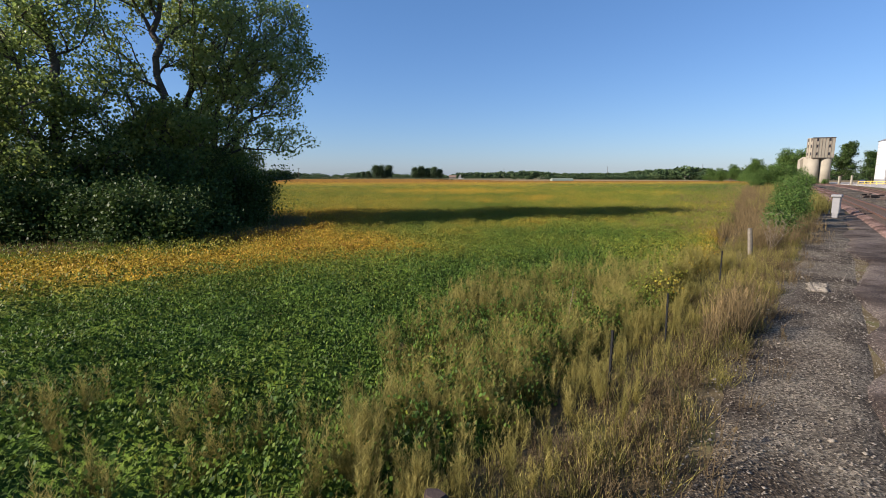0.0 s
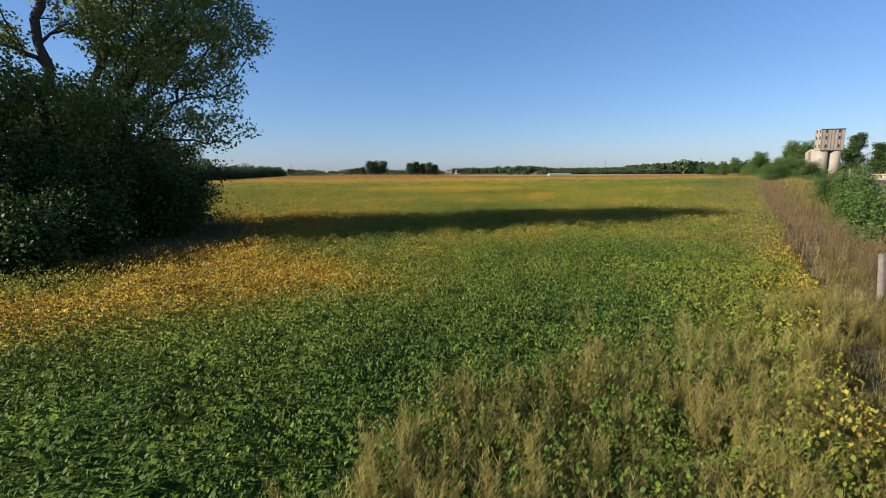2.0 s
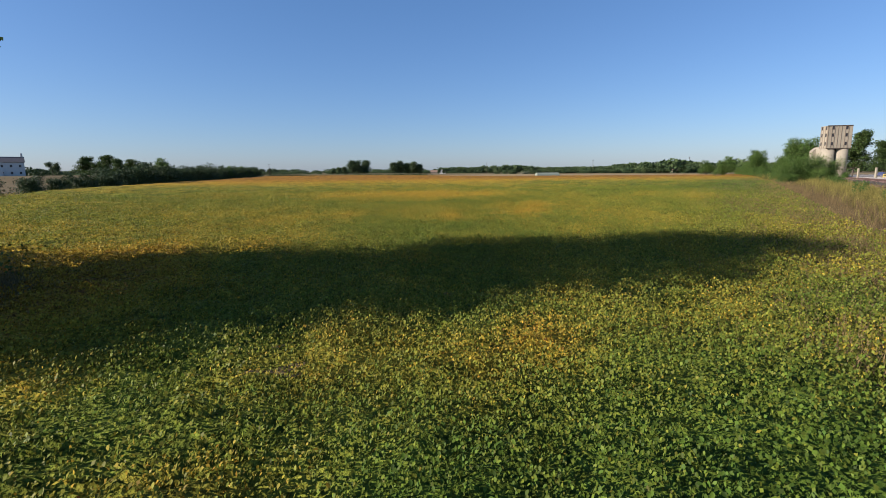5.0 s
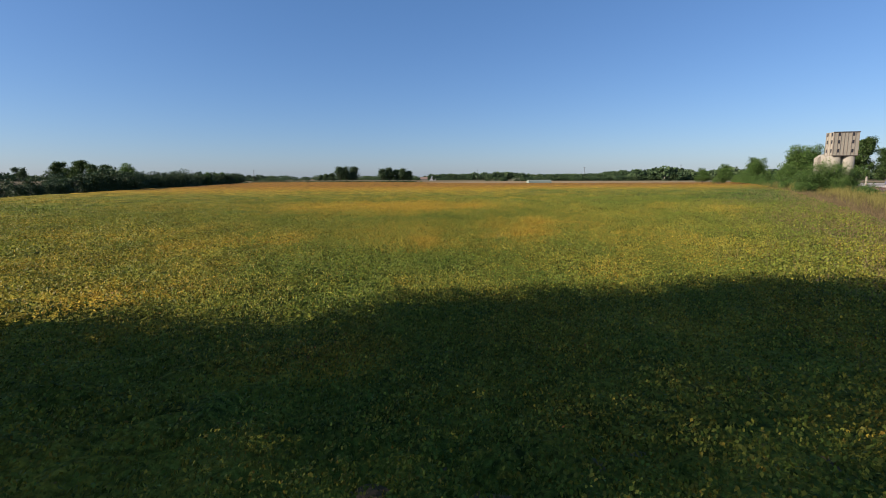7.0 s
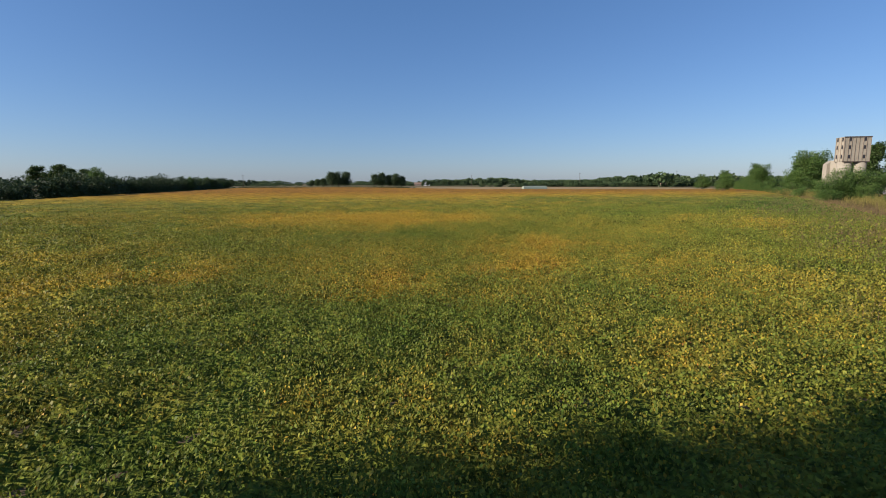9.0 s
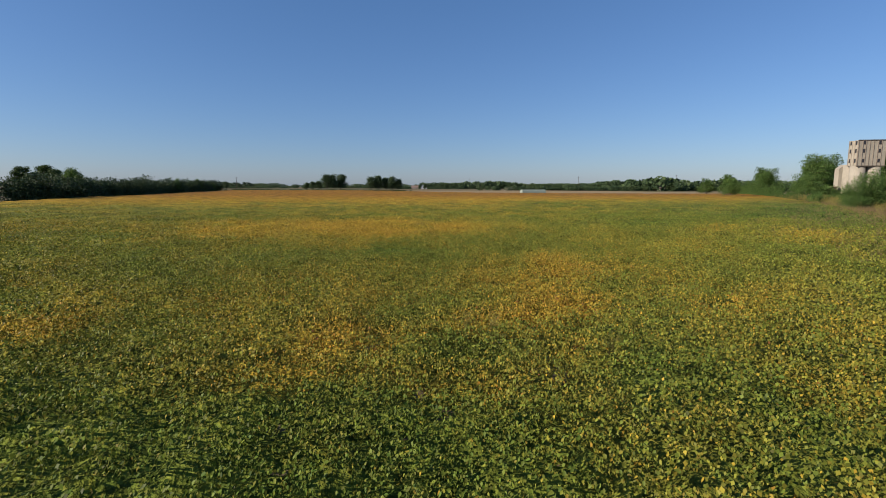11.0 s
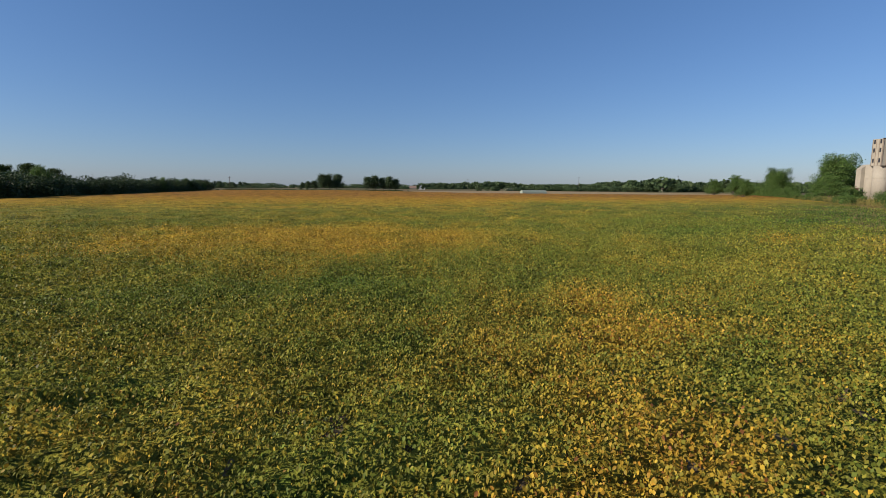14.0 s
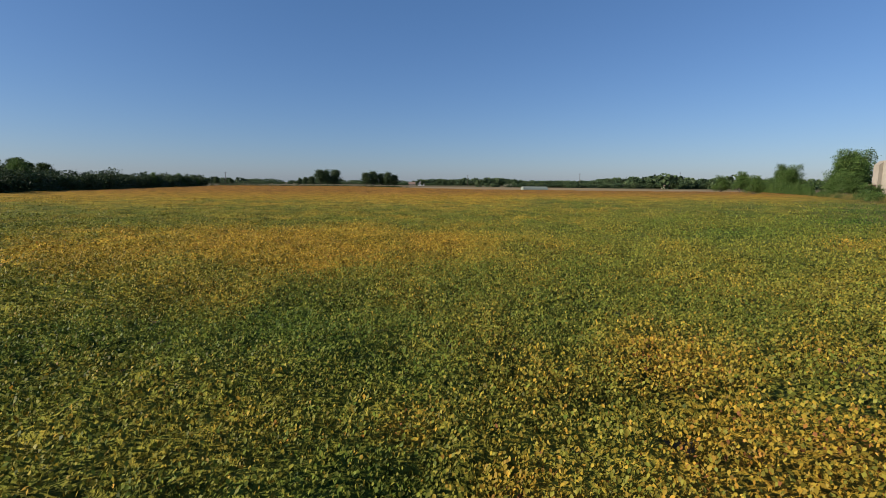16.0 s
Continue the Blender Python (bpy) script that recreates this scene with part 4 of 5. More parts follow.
# stones
def stones(name, n, u0, u1, v0, v1, size, label):
    u, v = rng.uniform(u0, u1, n), rng.uniform(v0, v1, n)
    x, y = xy(u, v)
    octa = np.array(((1, 0, 0), (0, 1, 0), (-1, 0, 0), (0, -1, 0), (0, 0, 1), (0, 0, -1.0)))
    s = size * rng.lognormal(0, 0.45, n)
    shape = octa[None] * rng.uniform(0.35, 1.3, (n, 6, 1)) * s[:, None, None] * np.array((1, 1, 0.6))
    a = rng.random(n) * 6.3
    c, q = np.cos(a)[:, None], np.sin(a)[:, None]
    X, Y = shape[..., 0] * c - shape[..., 1] * q, shape[..., 0] * q + shape[..., 1] * c
    z = soil(x, y) + 0.072
    vv = np.stack([X + x[:, None], Y + y[:, None], shape[..., 2] + z[:, None]], -1).reshape(-1, 3)
    tri = np.array(((0, 1, 4), (1, 2, 4), (2, 3, 4), (3, 0, 4), (1, 0, 5), (2, 1, 5), (3, 2, 5), (0, 3, 5)))
    f = (np.arange(n)[:, None, None] * 6 + tri[None]).reshape(-1, 3)
    return tagged(new(name, np_mesh(name, vv, f, M_STONE)), label, "stones", kind="stuff")


stones("gravel_stones", 15000, -2, 36, -2.5, 0.3, 0.0125, "loose pale crushed limestone on the verge")
stones("lane_stones", 3000, -2, 36, 0.2, 3.0, 0.011, "small loose stones on the lane")
stones("white_stones", 260, 20.2, 21.7, -1.35, -0.9, 0.04, "spill of white crushed stone on the verge")


# ---- railway and elevator ----
def signal_case(u, v):
    x, y = xy(u, v)
    root = thing("railway_signal_case", (x, y, float(soil(x, y)) + 0.05), "grey metal railway signal case on legs beside the track", "signal case", turn=40)
    part("body", box_bm(-0.34, 0.34, -0.25, 0.25, 0.35, 1.75, 0.02), M_GALV, root)
    part("door", box_bm(-0.30, 0.30, -0.275, -0.25, 0.4, 1.7, 0.008), M_GALV, root)
    part("lid", box_bm(-0.48, 0.48, -0.36, 0.36, 1.75, 1.95, 0.03), M_GALV, root, "overhanging grey lid")
    for s in (-0.28, 0.28):
        part("leg", box_bm(s - 0.04, s + 0.04, -0.2, 0.2, -0.1, 0.36, 0.01), M_GALV, root)


signal_case(55.5, -0.85)


def elevator():
    """Concrete silos with a ribbed headhouse on top."""
    gz = 0.9
    root = thing("grain_elevator", (156.3, 183.0, gz), "old cream concrete grain elevator with ribbed headhouse on round silos", "grain elevator", turn=-18.0)
    for x, y, h in ((1.7, 2.0, 10.0), (5.9, 1.8, 10.0), (1.9, 6.2, 10.6), (6.1, 6.0, 10.6)):
        bm = tube_bm((x, y, -0.5), (x, y, h), 2.05, 2.05, 36)
        s = part("silo", bm, M_CONCRETE, root)
        for f in s.data.polygons:
            f.use_smooth = abs(f.normal.z) < 0.5
        for z in (3.0, 6.5):
            part("hoop", tube_bm((x, y, z), (x, y, z + 0.12), 2.08, 2.08, 36), M_CONCRETE, s)
    # headhouse: its left end is cut off slantwise
    z0, z1 = 10.05, 17.6
    plan = ((0.0, -0.2), (7.8, -0.2), (7.8, 4.6), (0.2, 4.6), (-0.2, 4.0))
    bm = bmesh.new()
    lo, hi = [bm.verts.new((x, y, z0)) for x, y in plan], [bm.verts.new((x, y, z1)) for x, y in plan]
    n = len(plan)
    for k in range(n):
        bm.faces.new((lo[k], lo[(k + 1) % n], hi[(k + 1) % n], hi[k]))
    bm.faces.new(hi)
    bm.faces.new(lo[::-1])
    house = part("headhouse", bm, M_CONCRETE, root)
    part("cornice", box_bm(-0.15, 7.95, -0.34, -0.2, z1 - 0.2, z1 + 0.12, 0.02), M_STAIN, house, "dark stained cornice")
    part("sill_band", box_bm(-0.1, 7.9, -0.32, -0.2, z0 - 0.25, z0 + 0.05, 0.02), M_STAIN, house, "dark stained lower band")
    for x in (0.08, 1.2, 2.15, 3.2, 4.3, 5.45, 6.5, 7.7):
        part("rib", box_bm(x - 0.09, x + 0.09, -0.30, -0.2, z0 + 0.05, z1 - 0.2), M_RIB, house)
    wins = [(1.68, z, 1) for z in (11.0, 13.9, 16.3)] + [(5.98, z, 1) for z in (11.0, 13.9, 16.3)]
    for x, z, _ in wins:
        w = part("window", box_bm(x - 0.38, x + 0.38, -0.27, -0.2, z - 0.05, z + 1.15, 0.01), M_RIB, house)
        part("pane", box_bm(x - 0.31, x + 0.31, -0.29, -0.27, z + 0.03, z + 1.07), M_DARK, w)
    # slanted end face
    ax, ay, bx, by = -0.2, 4.0, 0.0, -0.2
    L = math.hypot(bx - ax, by - ay)
    turn = math.atan2(by - ay, bx - ax)
    for f in (0.02, 0.36, 0.66, 0.98):
        bm = box_bm(-0.09, 0.09, -0.1, 0.0, z0, z1)
        bmesh.ops.transform(bm, verts=bm.verts, matrix=Matrix.Translation((ax + (bx - ax) * f, ay + (by - ay) * f, 0)) @ Matrix.Rotation(turn, 4, "Z"))
        part("rib", bm, M_RIB, house)
    for f in (0.2, 0.8):
        for z in (11.0, 13.9, 16.3):
            bm = box_bm(-0.3, 0.3, -0.08, 0.0, z, z + 1.15)
            bmesh.ops.transform(bm, verts=bm.verts, matrix=Matrix.Translation((ax + (bx - ax) * f, ay + (by - ay) * f, 0)) @ Matrix.Rotation(turn, 4, "Z"))
            part("window", bm, M_DARK, house)
    # lean-to on the left
    bm = bmesh.new()
    prof = ((-1.2, -0.5), (0.3, -0.5), (0.3, 10.6), (-1.2, 9.4))
    a = [bm.verts.new((x, 6.2, z)) for x, z in prof]
    b = [bm.verts.new((x, 8.6, z)) for x, z in prof]
    bm.faces.new(a), bm.faces.new(b[::-1])
    for k in range(4):
        bm.faces.new((a[k], b[k], b[(k + 1) % 4], a[(k + 1) % 4]))
    bmesh.ops.recalc_face_normals(bm, faces=bm.faces)
    shed = part("lean_to", bm, M_CONCRETE, root)
    part("door", box_bm(-1.0, -0.2, 6.12, 6.2, -0.3, 3.4), M_DARK, shed, "dark doorway")
    part("roof", box_bm(-3.0, -1.2, 6.4, 8.8, 3.6, 3.9, 0.03), M_BROWNROOF, shed, "low brown roof")
    part("wall", box_bm(-2.9, -1.2, 6.6, 8.5, -0.5, 3.6), M_RUST, shed, "brown shed wall")

    root.scale = (0.95, 0.95, 1.0)


elevator()


def grain_bin(x, y, r, h):
    gz = 0.9
    root = thing("grain_bin", (x, y, gz), "large white steel grain bin with grey cone roof", "grain bin")
    s = part("shell", tube_bm((0, 0, -0.3), (0, 0, h), r, r, 64), M_WHITE, root)
    for z in np.arange(1.2, h, 1.2):
        part("hoop", tube_bm((0, 0, float(z)), (0, 0, float(z) + 0.07), r + 0.03, r + 0.03, 64), M_GALV, s)
    part("roof", tube_bm((0, 0, h), (0, 0, h + r * 0.45), r + 0.25, 0.6, 64), M_GALV, root, "grey steel cone roof")
    part("base", tube_bm((0, 0, -0.4), (0, 0, 2.0), r + 0.05, r + 0.05, 64), M_GALV, root, "grey steel base ring")
    bm = box_bm(-1.4, 1.4, -0.3, 0.3, -0.2, 8.5, 0.05)
    bmesh.ops.transform(bm, verts=bm.verts, matrix=Matrix.Rotation(radians(-44), 4, "Z") @ Matrix.Translation((-4.0, -r * 0.94, 0)))
    part("leg_tower", bm, M_RED, root, "red steel door tower")
    bm = box_bm(-0.25, 0.25, -0.2, 0.2, -0.2, h + 1.5, 0.03)
    bmesh.ops.transform(bm, verts=bm.verts, matrix=Matrix.Rotation(radians(-86), 4, "Z") @ Matrix.Translation((0, -r - 0.2, 0)))
    part("ladder", bm, M_GALV, root)


grain_bin(178.5, 165.5, 9.0, 15.5)


def guard_rail(x, y, n, turn):
    root = thing("yellow_guard_rail", (x, y, 0.95), "low yellow guard rail before the grain bin", "guard rail", turn=turn)
    for k in range(n + 1):
        part("post", box_bm(k * 1.6 - 0.08, k * 1.6 + 0.08, -0.08, 0.08, -0.1, 1.3, 0.02), M_YELLOW, root)
    for z in (0.6, 1.15):
        part("bar", box_bm(0, n * 1.6, -0.06, 0.06, z, z + 0.14, 0.02), M_YELLOW, root)


guard_rail(155.0, 160.5, 6, -46)


def bollard(x, y, h):
    root = thing("concrete_post", (x, y, 0.85), "pale square post at the edge of the yard", "post")
    part("shaft", box_bm(-0.25, 0.25, -0.25, 0.25, 0, h, 0.04), M_CONCRETE, root)


bollard(160.5, 174.0, 3.2)
bollard(153.0, 161.0, 3.4)


def sleeper_pile(u, v, seed):
    r = random.Random(seed)
    x, y = xy(u, v)
    root = thing("sleeper_pile", (x, y, float(soil(x, y)) + 0.1), "loose pile of old dark railway sleepers", "sleepers", "old sleepers beside the track", turn=r.uniform(0, 180))
    for k in range(4):
        bm = box_bm(-1.25, 1.25, -0.12, 0.12, -0.1, 0.1, 0.02)
        bmesh.ops.transform(bm, verts=bm.verts, matrix=Matrix.Translation((r.uniform(-0.6, 0.6), r.uniform(-0.7, 0.7), 0.12 + 0.14 * (k % 3))) @ Matrix.Rotation(r.uniform(-0.5, 0.5), 4, "Z"))
        part("sleeper", bm, M_TIE, root)


for k, (u, v) in enumerate(((92, 5.2), (98, 5.0), (84, 6.0), (106, 3.6), (78, 6.6), (118, 3.0))):
    sleeper_pile(u, v, 40 + k)


# ---- hedge and trees beyond the field ----
HEDGE = "leafy bright green shrub along the railway fence"
for k, (u, v, h, sp) in enumerate(((39.5, -3.6, 1.7, 0.8), (43, -3.5, 2.5, 0.9), (48.5, -3.4, 3.2, 1.0), (52, -4.2, 2.8, 1.0), (56, -3.5, 4.0, 1.1), (61, -4.2, 4.3, 1.3), (68, -5.6, 4.2, 1.5), (36, -3.3, 1.2, 0.7))):
    bush("hedge_shrub", *xy(u, v), h, 0.85 * sp, 6000, M_HEDGE, HEDGE, "hedge along the railway", 120 + k, 0.105, 0.30, "shrub")
HPRO = [bush("hedge_shrub", *xy(300 + 9 * k, float(track_v(300 + 9 * k)) - 9.0), 3.6 + 0.6 * k, 2.6, 2000, M_HEDGE, HEDGE, "hedge along the railway", 140 + k, 0.32, 0.5, "shrub") for k in range(3)]
r = random.Random(5)
for k in range(54):
    u = 152 + k * 3.9 + r.uniform(-2, 2)
    v = float(track_v(u)) - 7.0 - r.uniform(0, 5)
    x, y = xy(u, v)
    s = r.uniform(0.75, 1.25) * (0.5 + 0.5 * float(smoothstep(225, 270, u)))
    copy_thing(HPRO[k % 3], pose(x, y, float(soil(x, y)) - 0.1, 0, 0, r.uniform(0, 360)) @ Matrix.Diagonal((s, s, s, 1)))

for k in range(14):
    u = 66 + k * 6.5 + r.uniform(-2, 2)
    x, y = xy(u, float(track_v(u)) - 4.6 - r.uniform(0, 2))
    s = r.uniform(0.3, 0.5)
    copy_thing(HPRO[k % 3], pose(x, y, float(soil(x, y)) - 0.05, 0, 0, r.uniform(0, 360)) @ Matrix.Diagonal((s, s, s, 1)))
for x, y, s in ((136, 162, 0.8), (142, 167, 0.95), (148, 172, 0.75), (131, 155, 0.6), (145, 163, 0.55), (153, 177, 0.5), (150, 183, 0.9), (154, 190, 1.0)):
    copy_thing(HPRO[r.randrange(3)], pose(x, y, float(soil(x, y)) - 0.05, 0, 0, r.uniform(0, 360)) @ Matrix.Diagonal((s, s, s, 1)))
SHRUB = [bush("hedge_shrub", x, y, h, 3.4, 8000, M_HEDGE, HEDGE, "hedge along the railway", 150 + k, 0.19, 0.55, "shrub", 8) for k, (x, y, h) in enumerate(((95.5, 125, 6.1), (99, 125.6, 6.7)))]
for k, (x, y, s) in enumerate(((92, 124.5, 0.75), (102.3, 125.2, 0.88), (105.5, 129, 0.7), (96.5, 121, 0.55), (89, 122, 0.42), (112, 139.5, 0.5), (118, 147, 0.35), (123.5, 154, 0.48))):
    copy_thing(SHRUB[k % 2], pose(x, y, float(soil(x, y)) - 0.1, 0, 0, 70 * k) @ Matrix.Diagonal((s, s, s, 1)))
BIG = tree("broadleaf_tree", 163.0, 206.0, 10.5, 6.2, 0.35, 4, 12000, 0.85, 0.42, M_HEDGE, "rounded green broadleaf tree at the edge of the field", group="broadleaf trees", first=0.1, seed=201, deep=2)
for x, y, s, a in ((142, 184, 0.52, 40), (147, 192, 0.54, 300), (-79, 300, 0.52, 10), (-83, 330, 0.50, 80), (-86, 356, 0.55, 200), (-89, 386, 0.52, 150), (187, 252, 0.9, 120), (180, 214, 1.1, 200), (170, 232, 0.8, 250), (140, 214, 0.5, 30),
                   (205, 300, 0.8, 20), (176, 276, 0.6, 77)):
    copy_thing(BIG, pose(x, y, float(soil(x, y)) - 0.3, 0, 0, a) @ Matrix.Diagonal((s, s, s * 0.95, 1)))

DARK = tree("shade_tree", 188.0, 203.0, 15.0, 5.5, 0.35, 4, 9000, 0.8, 0.55, M_BUSH, "tall dark green shade tree with dense crown", group="tall shade trees", first=0.1, seed=203, deep=2)
for x, y, s, a in ((200, 197, 0.8, 10), (214, 214, 0.9, 150), (228, 190, 0.8, 99), (206, 184, 0.6, 40)):
    copy_thing(DARK, pose(x, y, float(soil(x, y)) - 0.3, 0, 0, a) @ Matrix.Diagonal((s, s, s * 0.95, 1)))

# the dark treeline along the left side of the field
LINE = [bush("windbreak_tree", -84 - 3 * k, 345 + 9 * k, 5.8 + 0.5 * k, 3.2, 2600, M_CONIFER, "dense dark windbreak tree along the field", "windbreak", 220 + k, 0.34, 0.55, "tree", 4) for k in range(3)]
for k in range(86):
    y = 92 + k * 3.65 + r.uniform(-1.5, 1.5)
    x = -59.0 - 0.105 * (y - 113) - r.uniform(0, 6)
    s = r.uniform(0.86, 1.1) * (0.56 + 0.56 * float(smoothstep(148, 185, y)))
    copy_thing(LINE[k % 3], pose(x, y, float(soil(x, y)) - 0.15, 0, 0, r.uniform(0, 360)) @ Matrix.Diagonal((1.3 * s, 1.3 * s, s, 1)))
for x, y, s, a in ((-190, 374, 0.95, 20), (-177, 368, 1.0, 110), (-163, 362, 0.85, 230), (-152, 358, 0.8, 300)):
    copy_thing(DARK, pose(x, y, float(soil(x, y)) - 0.3, 0, 0, a) @ Matrix.Diagonal((1.2 * s, 1.2 * s, s * 0.9, 1)))
copy_thing(BIG, pose(-72, 205, float(soil(-72, 205)) - 0.3, 0, 0, 60) @ Matrix.Diagonal((0.6, 0.6, 0.6, 1)))

FARTREE = [tree("far_tree", -31 + 6 * k, 550 + 5 * k, 11.2 + 0.7 * k, 6.0, 0.4, 4, 5200, 1.2, 0.70, M_FAR, "large green broadleaf tree beyond the field", group="farmstead trees", first=0.08, seed=240 + k, deep=2, sides=3) for k in range(3)]
for x, y, s in ((-40, 560, 0.6), (-47, 562, 0.55), (-53, 566, 0.5), (12, 560, 0.9), (19, 562, 1.0), (27, 563, 0.85), (33, 560, 0.95), (39, 561, 0.8), (80, 760, 0.5), (88, 765, 0.55), (130, 905, 0.7),
                (142, 910, 0.7), (156, 915, 0.65), (-150, 640, 0.6), (-165, 640, 0.55), (-140, 660, 0.5)):
    copy_thing(FARTREE[r.randrange(3)], pose(x, y, float(soil(x, y)) - 0.3, 0, 0, r.uniform(0, 360)) @ Matrix.Diagonal((s, s, s, 1)))


def far_woods(name, x0, y0, x1, y1, depth, n, h, label, leaf=M_FAR, wide=1.0):
    """A distant belt of woodland: many uneven crowns of leaf clumps."""
    t = rng.random(n)
    cx, cy = x0 + (x1 - x0) * t + rng.normal(0, depth, n), y0 + (y1 - y0) * t + rng.normal(0, depth, n)
    big = h * rng.uniform(0.55, 1.0, n) * (0.6 + 0.8 * value_noise(cx, cy, 90.0, 91))
    per = 170
    k = np.repeat(np.arange(n), per)
    d = rng.normal(0, 1, (n * per, 3))
    d /= np.linalg.norm(d, axis=1, keepdims=True)
    rad = np.stack([big * 0.48 * wide, big * 0.48 * wide, big * 0.5], 1)[k] * rng.uniform(0.6, 1.05, (n * per, 1))
    p = np.stack([cx, cy, land(cx, cy) + big * 0.46], 1)[k] + d * rad
    tone = np.clip(0.5 * rng.random(n)[k] + 0.5 * rng.random(n * per), 0, 1)
    me = leaf_mesh(name, p, np.full(n * per, 1.0) * big[k] * 0.20, rng.uniform(-0.3, 1.4, n * per), tone, tone, leaf, 4, 0.3, None, 1.8)
    return tagged(new(name, me), label, "woods", kind="stuff")


far_woods("far_woods", 150, 1050, 700, 900, 30, 420, 15, "distant belt of green woodland beyond the fields", wide=1.5)
far_woods("far_hedgerow", 150, 620, 420, 560, 10, 200, 6, "bushy hedgerow beyond the far fields", wide=1.7)
far_woods("far_woods_behind", -1300, 1700, 1700, 1700, 60, 460, 15, "woodland along the horizon", wide=2.6)
far_woods("field_hedge", -92, 436, 40, 470, 3, 220, 1.6, "low dark hedge along the end of the field", wide=2.0)
far_woods("hedgerow_left", -420, 760, 160, 960, 14, 260, 5.0, "low hedgerow across distant fields", wide=2.4)
far_woods("right_woods", 330, 620, 900, 250, 40, 260, 14, "distant green trees beyond the railway", wide=1.4)
far_woods("left_woods", -1100, 300, -250, 900, 40, 200, 12, "distant dark trees beyond the windbreak", M_CONIFER, wide=1.6)


def house(name, x, y, w, d, h, rise, turn, wall, roof, label, storeys=2, bays=4, z=None):
    root = thing(name, (x, y, float(soil(x, y)) if z is None else z), label, "house", turn=turn)
    bm = bmesh.new()
    prof = ((-d / 2, -0.3), (d / 2, -0.3), (d / 2, h), (0, h + rise), (-d / 2, h))
    a, b = [bm.verts.new((-w / 2, q, s)) for q, s in prof], [bm.verts.new((w / 2, q, s)) for q, s in prof]
    bm.faces.new(a), bm.faces.new(b[::-1])
    for k in range(5):
        bm.faces.new((a[k], b[k], b[(k + 1) % 5], a[(k + 1) % 5]))
    bmesh.ops.recalc_face_normals(bm, faces=bm.faces)
    body = part("wall", bm, wall, root)
    slope = math.hypot(d / 2, rise)
    for s in (-1, 1):
        bm = box_bm(-w / 2 - 0.4, w / 2 + 0.4, -0.3, slope + 0.35, 0.0, 0.16)
        bmesh.ops.transform(bm, verts=bm.verts, matrix=Matrix.Translation((0, 0, h + rise + 0.02)) @ Matrix.Rotation(0 if s > 0 else math.pi, 4, "Z") @ Matrix.Rotation(-math.atan2(rise, d / 2), 4, "X"))
        part("roof", bm, roof, root)
    sh = h / storeys
    for f in range(storeys):
        for k in range(bays):
            cx = -w / 2 + (k + 0.5) * w / bays
            win = part("window", box_bm(cx - 0.55, cx + 0.55, -d / 2 - 0.06, -d / 2, f * sh + 0.8, f * sh + 2.2), M_WHITE, body)
            part("pane", box_bm(cx - 0.45, cx + 0.45, -d / 2 - 0.09, -d / 2 - 0.06, f * sh + 0.9, f * sh + 2.1), M_GLASS, win)
    return root


big = house("white_house", -184, 294, 17, 9, 6.8, 2.4, 36, M_WHITE, M_ROOF, "large white two-storey house with dark grey roof", 2, 5)
part("chimney", box_bm(7.6, 8.4, -0.4, 0.4, 7.0, 11.2, 0.03), M_WHITE, big)
part("porch", box_bm(-3.2, 0.2, -6.6, -4.5, -0.2, 3.0, 0.05), M_WHITE, big, "white porch with flat roof")
tree("garden_tree", -165, 304, 5.2, 2.4, 0.14, 3, 1500, 0.5, 0.4, M_FAR, "small dark garden tree beside the white house", seed=260, deep=2)
tree("garden_tree", -172, 312, 6.0, 2.2, 0.14, 3, 1500, 0.5, 0.4, M_FAR, "slim dark garden tree beside the white house", seed=261, deep=2)
house("farm_house", 98, 880, 12, 11, 3.4, 4.0, -97, M_WHITE, M_BROWNROOF, "white farmhouse with a steep brown gable roof", 1, 3)
house("farm_barn", 86, 884, 15, 9, 2.6, 3.2, -8, M_RIB, M_BROWNROOF, "low barn with long brown roof beside the farmhouse", 1, 3)
house("low_barn", 172, 610, 13, 8, 2.0, 1.6, 8, M_CONCRETE, M_CONCRETE, "low pale barn beyond the field", 1, 2, -0.6)
house("pale_shed", 330, 560, 8, 6, 2.6, 1.2, 20, M_CONCRETE, M_BROWNROOF, "pale cream shed before the woods", 1, 2)
house("white_shed", 352, 690, 4, 4, 3.6, 1.4, 20, M_WHITE, M_WHITE, "narrow white shed before the woods", 2, 1, 0.0)
hall = thing("greenhouse", (129, 402, -0.75), "long low greenhouse with pale green roof", "greenhouse", turn=4)
part("roof", tube_bm((-9, 0, 0.2), (9, 0, 0.2), 2.9, 2.9, 24), M_TEAL, hall)
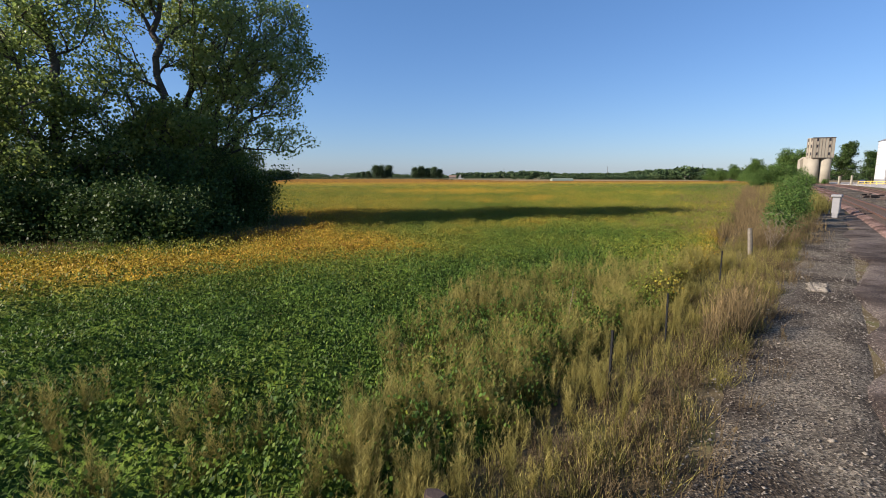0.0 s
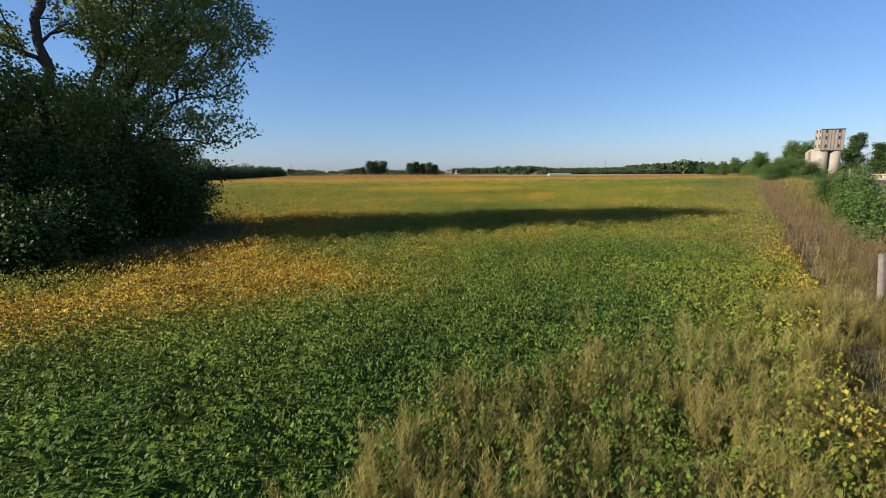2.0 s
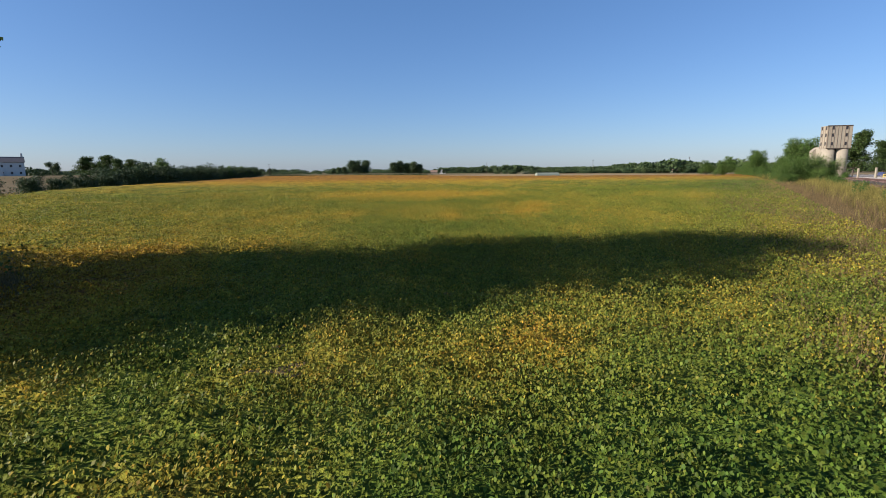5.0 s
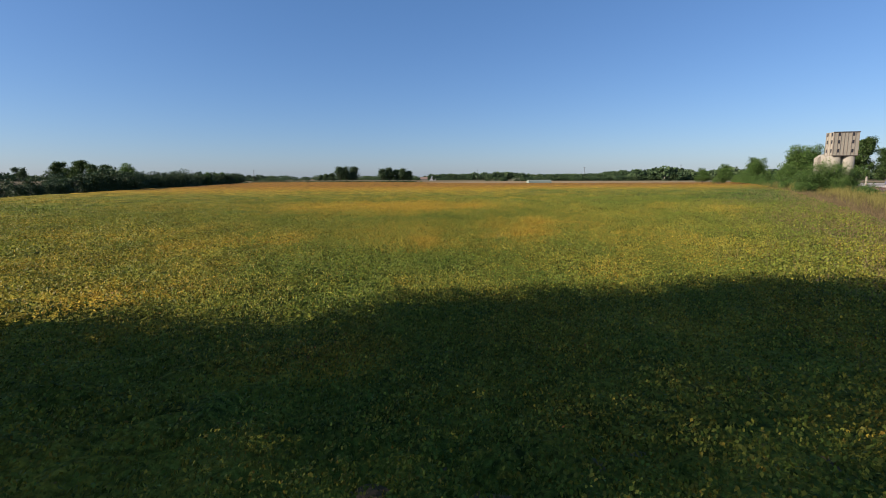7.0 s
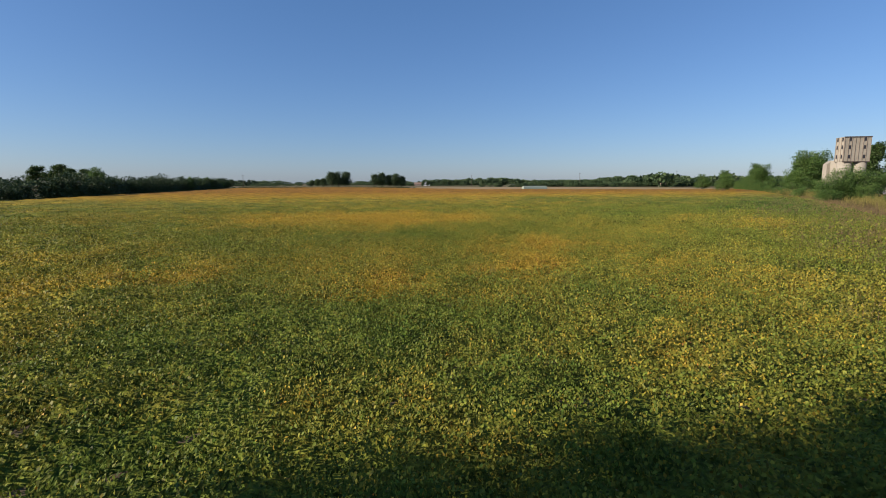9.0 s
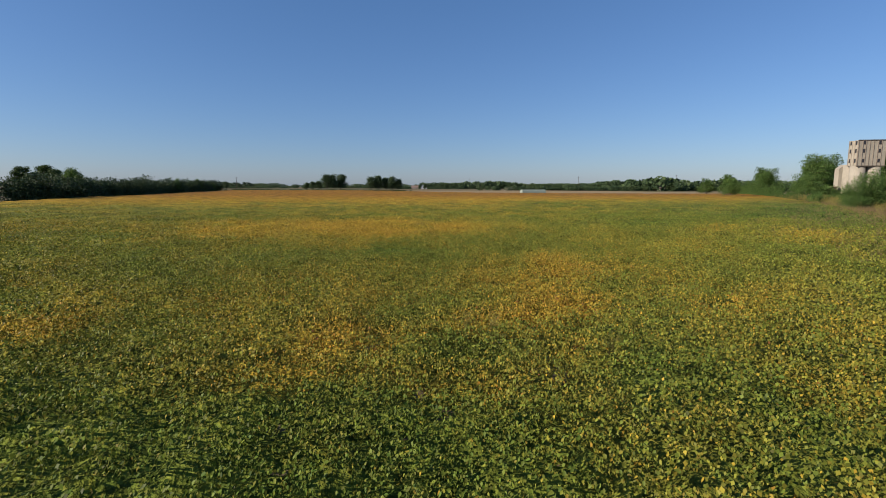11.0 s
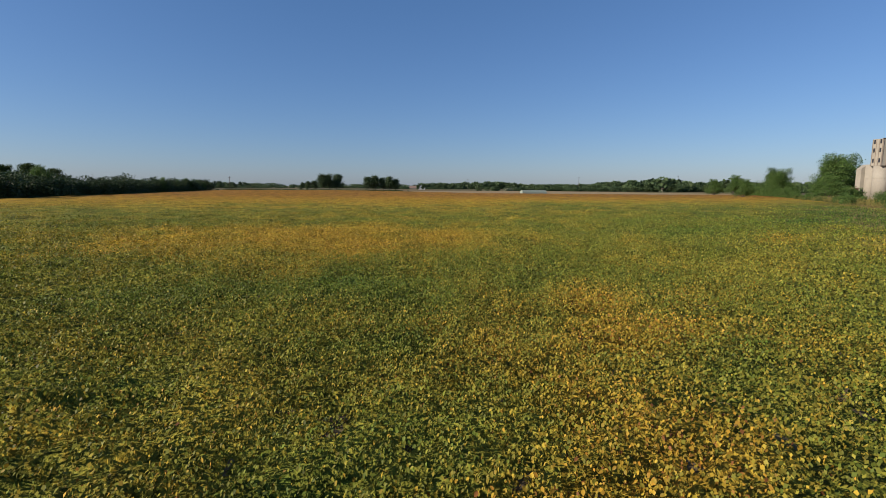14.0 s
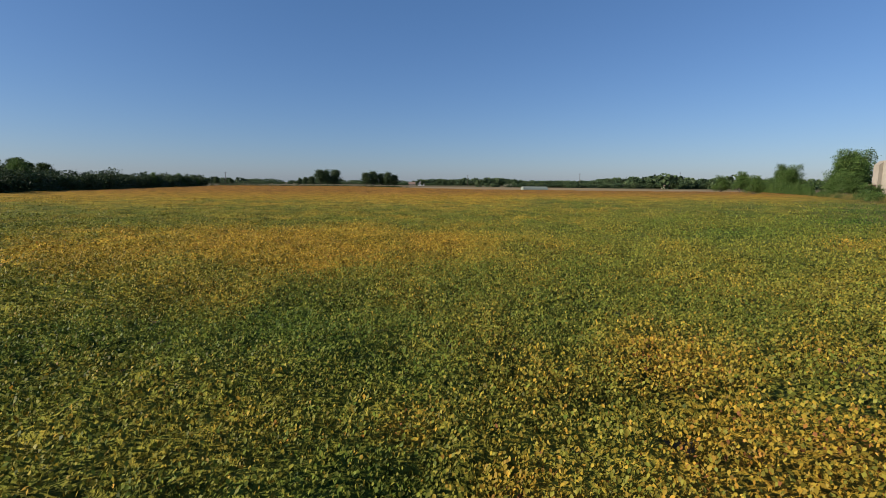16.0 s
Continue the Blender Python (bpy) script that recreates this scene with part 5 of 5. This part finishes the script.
part("end_wall", box_bm(-9.1, -9.0, -2.6, 2.6, -0.3, 2.4), M_TEAL, hall)


def utility_pole(x, y, h, label="wooden utility pole with crossarm beyond the field"):
    root = thing("utility_pole", (x, y, float(soil(x, y)) - 0.3), label, "utility pole", "utility poles")
    part("shaft", tube_bm((0, 0, 0), (0, 0, h), 0.22, 0.15, 8), M_POSTDARK, root)
    part("crossarm", box_bm(-1.3, 1.3, -0.08, 0.08, h - 1.0, h - 0.8), M_POSTDARK, root)


for x, y, h in ((-108, 520, 12), (160, 800, 17), (258, 620, 17), (372, 600, 19), (236, 268, 11)):
    utility_pole(x, y, h)


def parked_car(x, y, turn):
    root = thing("parked_car", (x, y, float(soil(x, y)) + 0.15), "dark blue car parked on the elevator yard", "car", turn=turn)
    bm = bmesh.new()
    prof = ((-2.2, 0.35), (2.2, 0.35), (2.25, 0.8), (1.3, 0.95), (0.6, 1.45), (-1.2, 1.48), (-2.0, 1.0), (-2.25, 0.9))
    a, b = [bm.verts.new((px, -0.85, pz)) for px, pz in prof], [bm.verts.new((px, 0.85, pz)) for px, pz in prof]
    n = len(prof)
    bm.faces.new(a), bm.faces.new(b[::-1])
    for k in range(n):
        bm.faces.new((a[k], b[k], b[(k + 1) % n], a[(k + 1) % n]))
    bmesh.ops.recalc_face_normals(bm, faces=bm.faces)
    bmesh.ops.bevel(bm, geom=list(bm.edges), offset=0.07, segments=2, affect="EDGES")
    part("body", bm, M_CARBLUE, root)
    for s in (-0.87, 0.83):
        part("side_window", box_bm(-1.3, 0.7, s, s + 0.04, 0.98, 1.36, 0.01), M_GLASS, root)
    for wx_ in (-1.35, 1.4):
        for s in (-0.9, 0.7):
            w = part("wheel", tube_bm((wx_, s, 0.33), (wx_, s + 0.2, 0.33), 0.33, 0.33, 18), M_TYRE, root)
            part("rim", tube_bm((wx_, s - 0.01, 0.33), (wx_, s + 0.21, 0.33), 0.19, 0.19, 12), M_GALV, w)


parked_car(178.0, 182.0, 35)
parked_car(182.5, 178.5, 35)
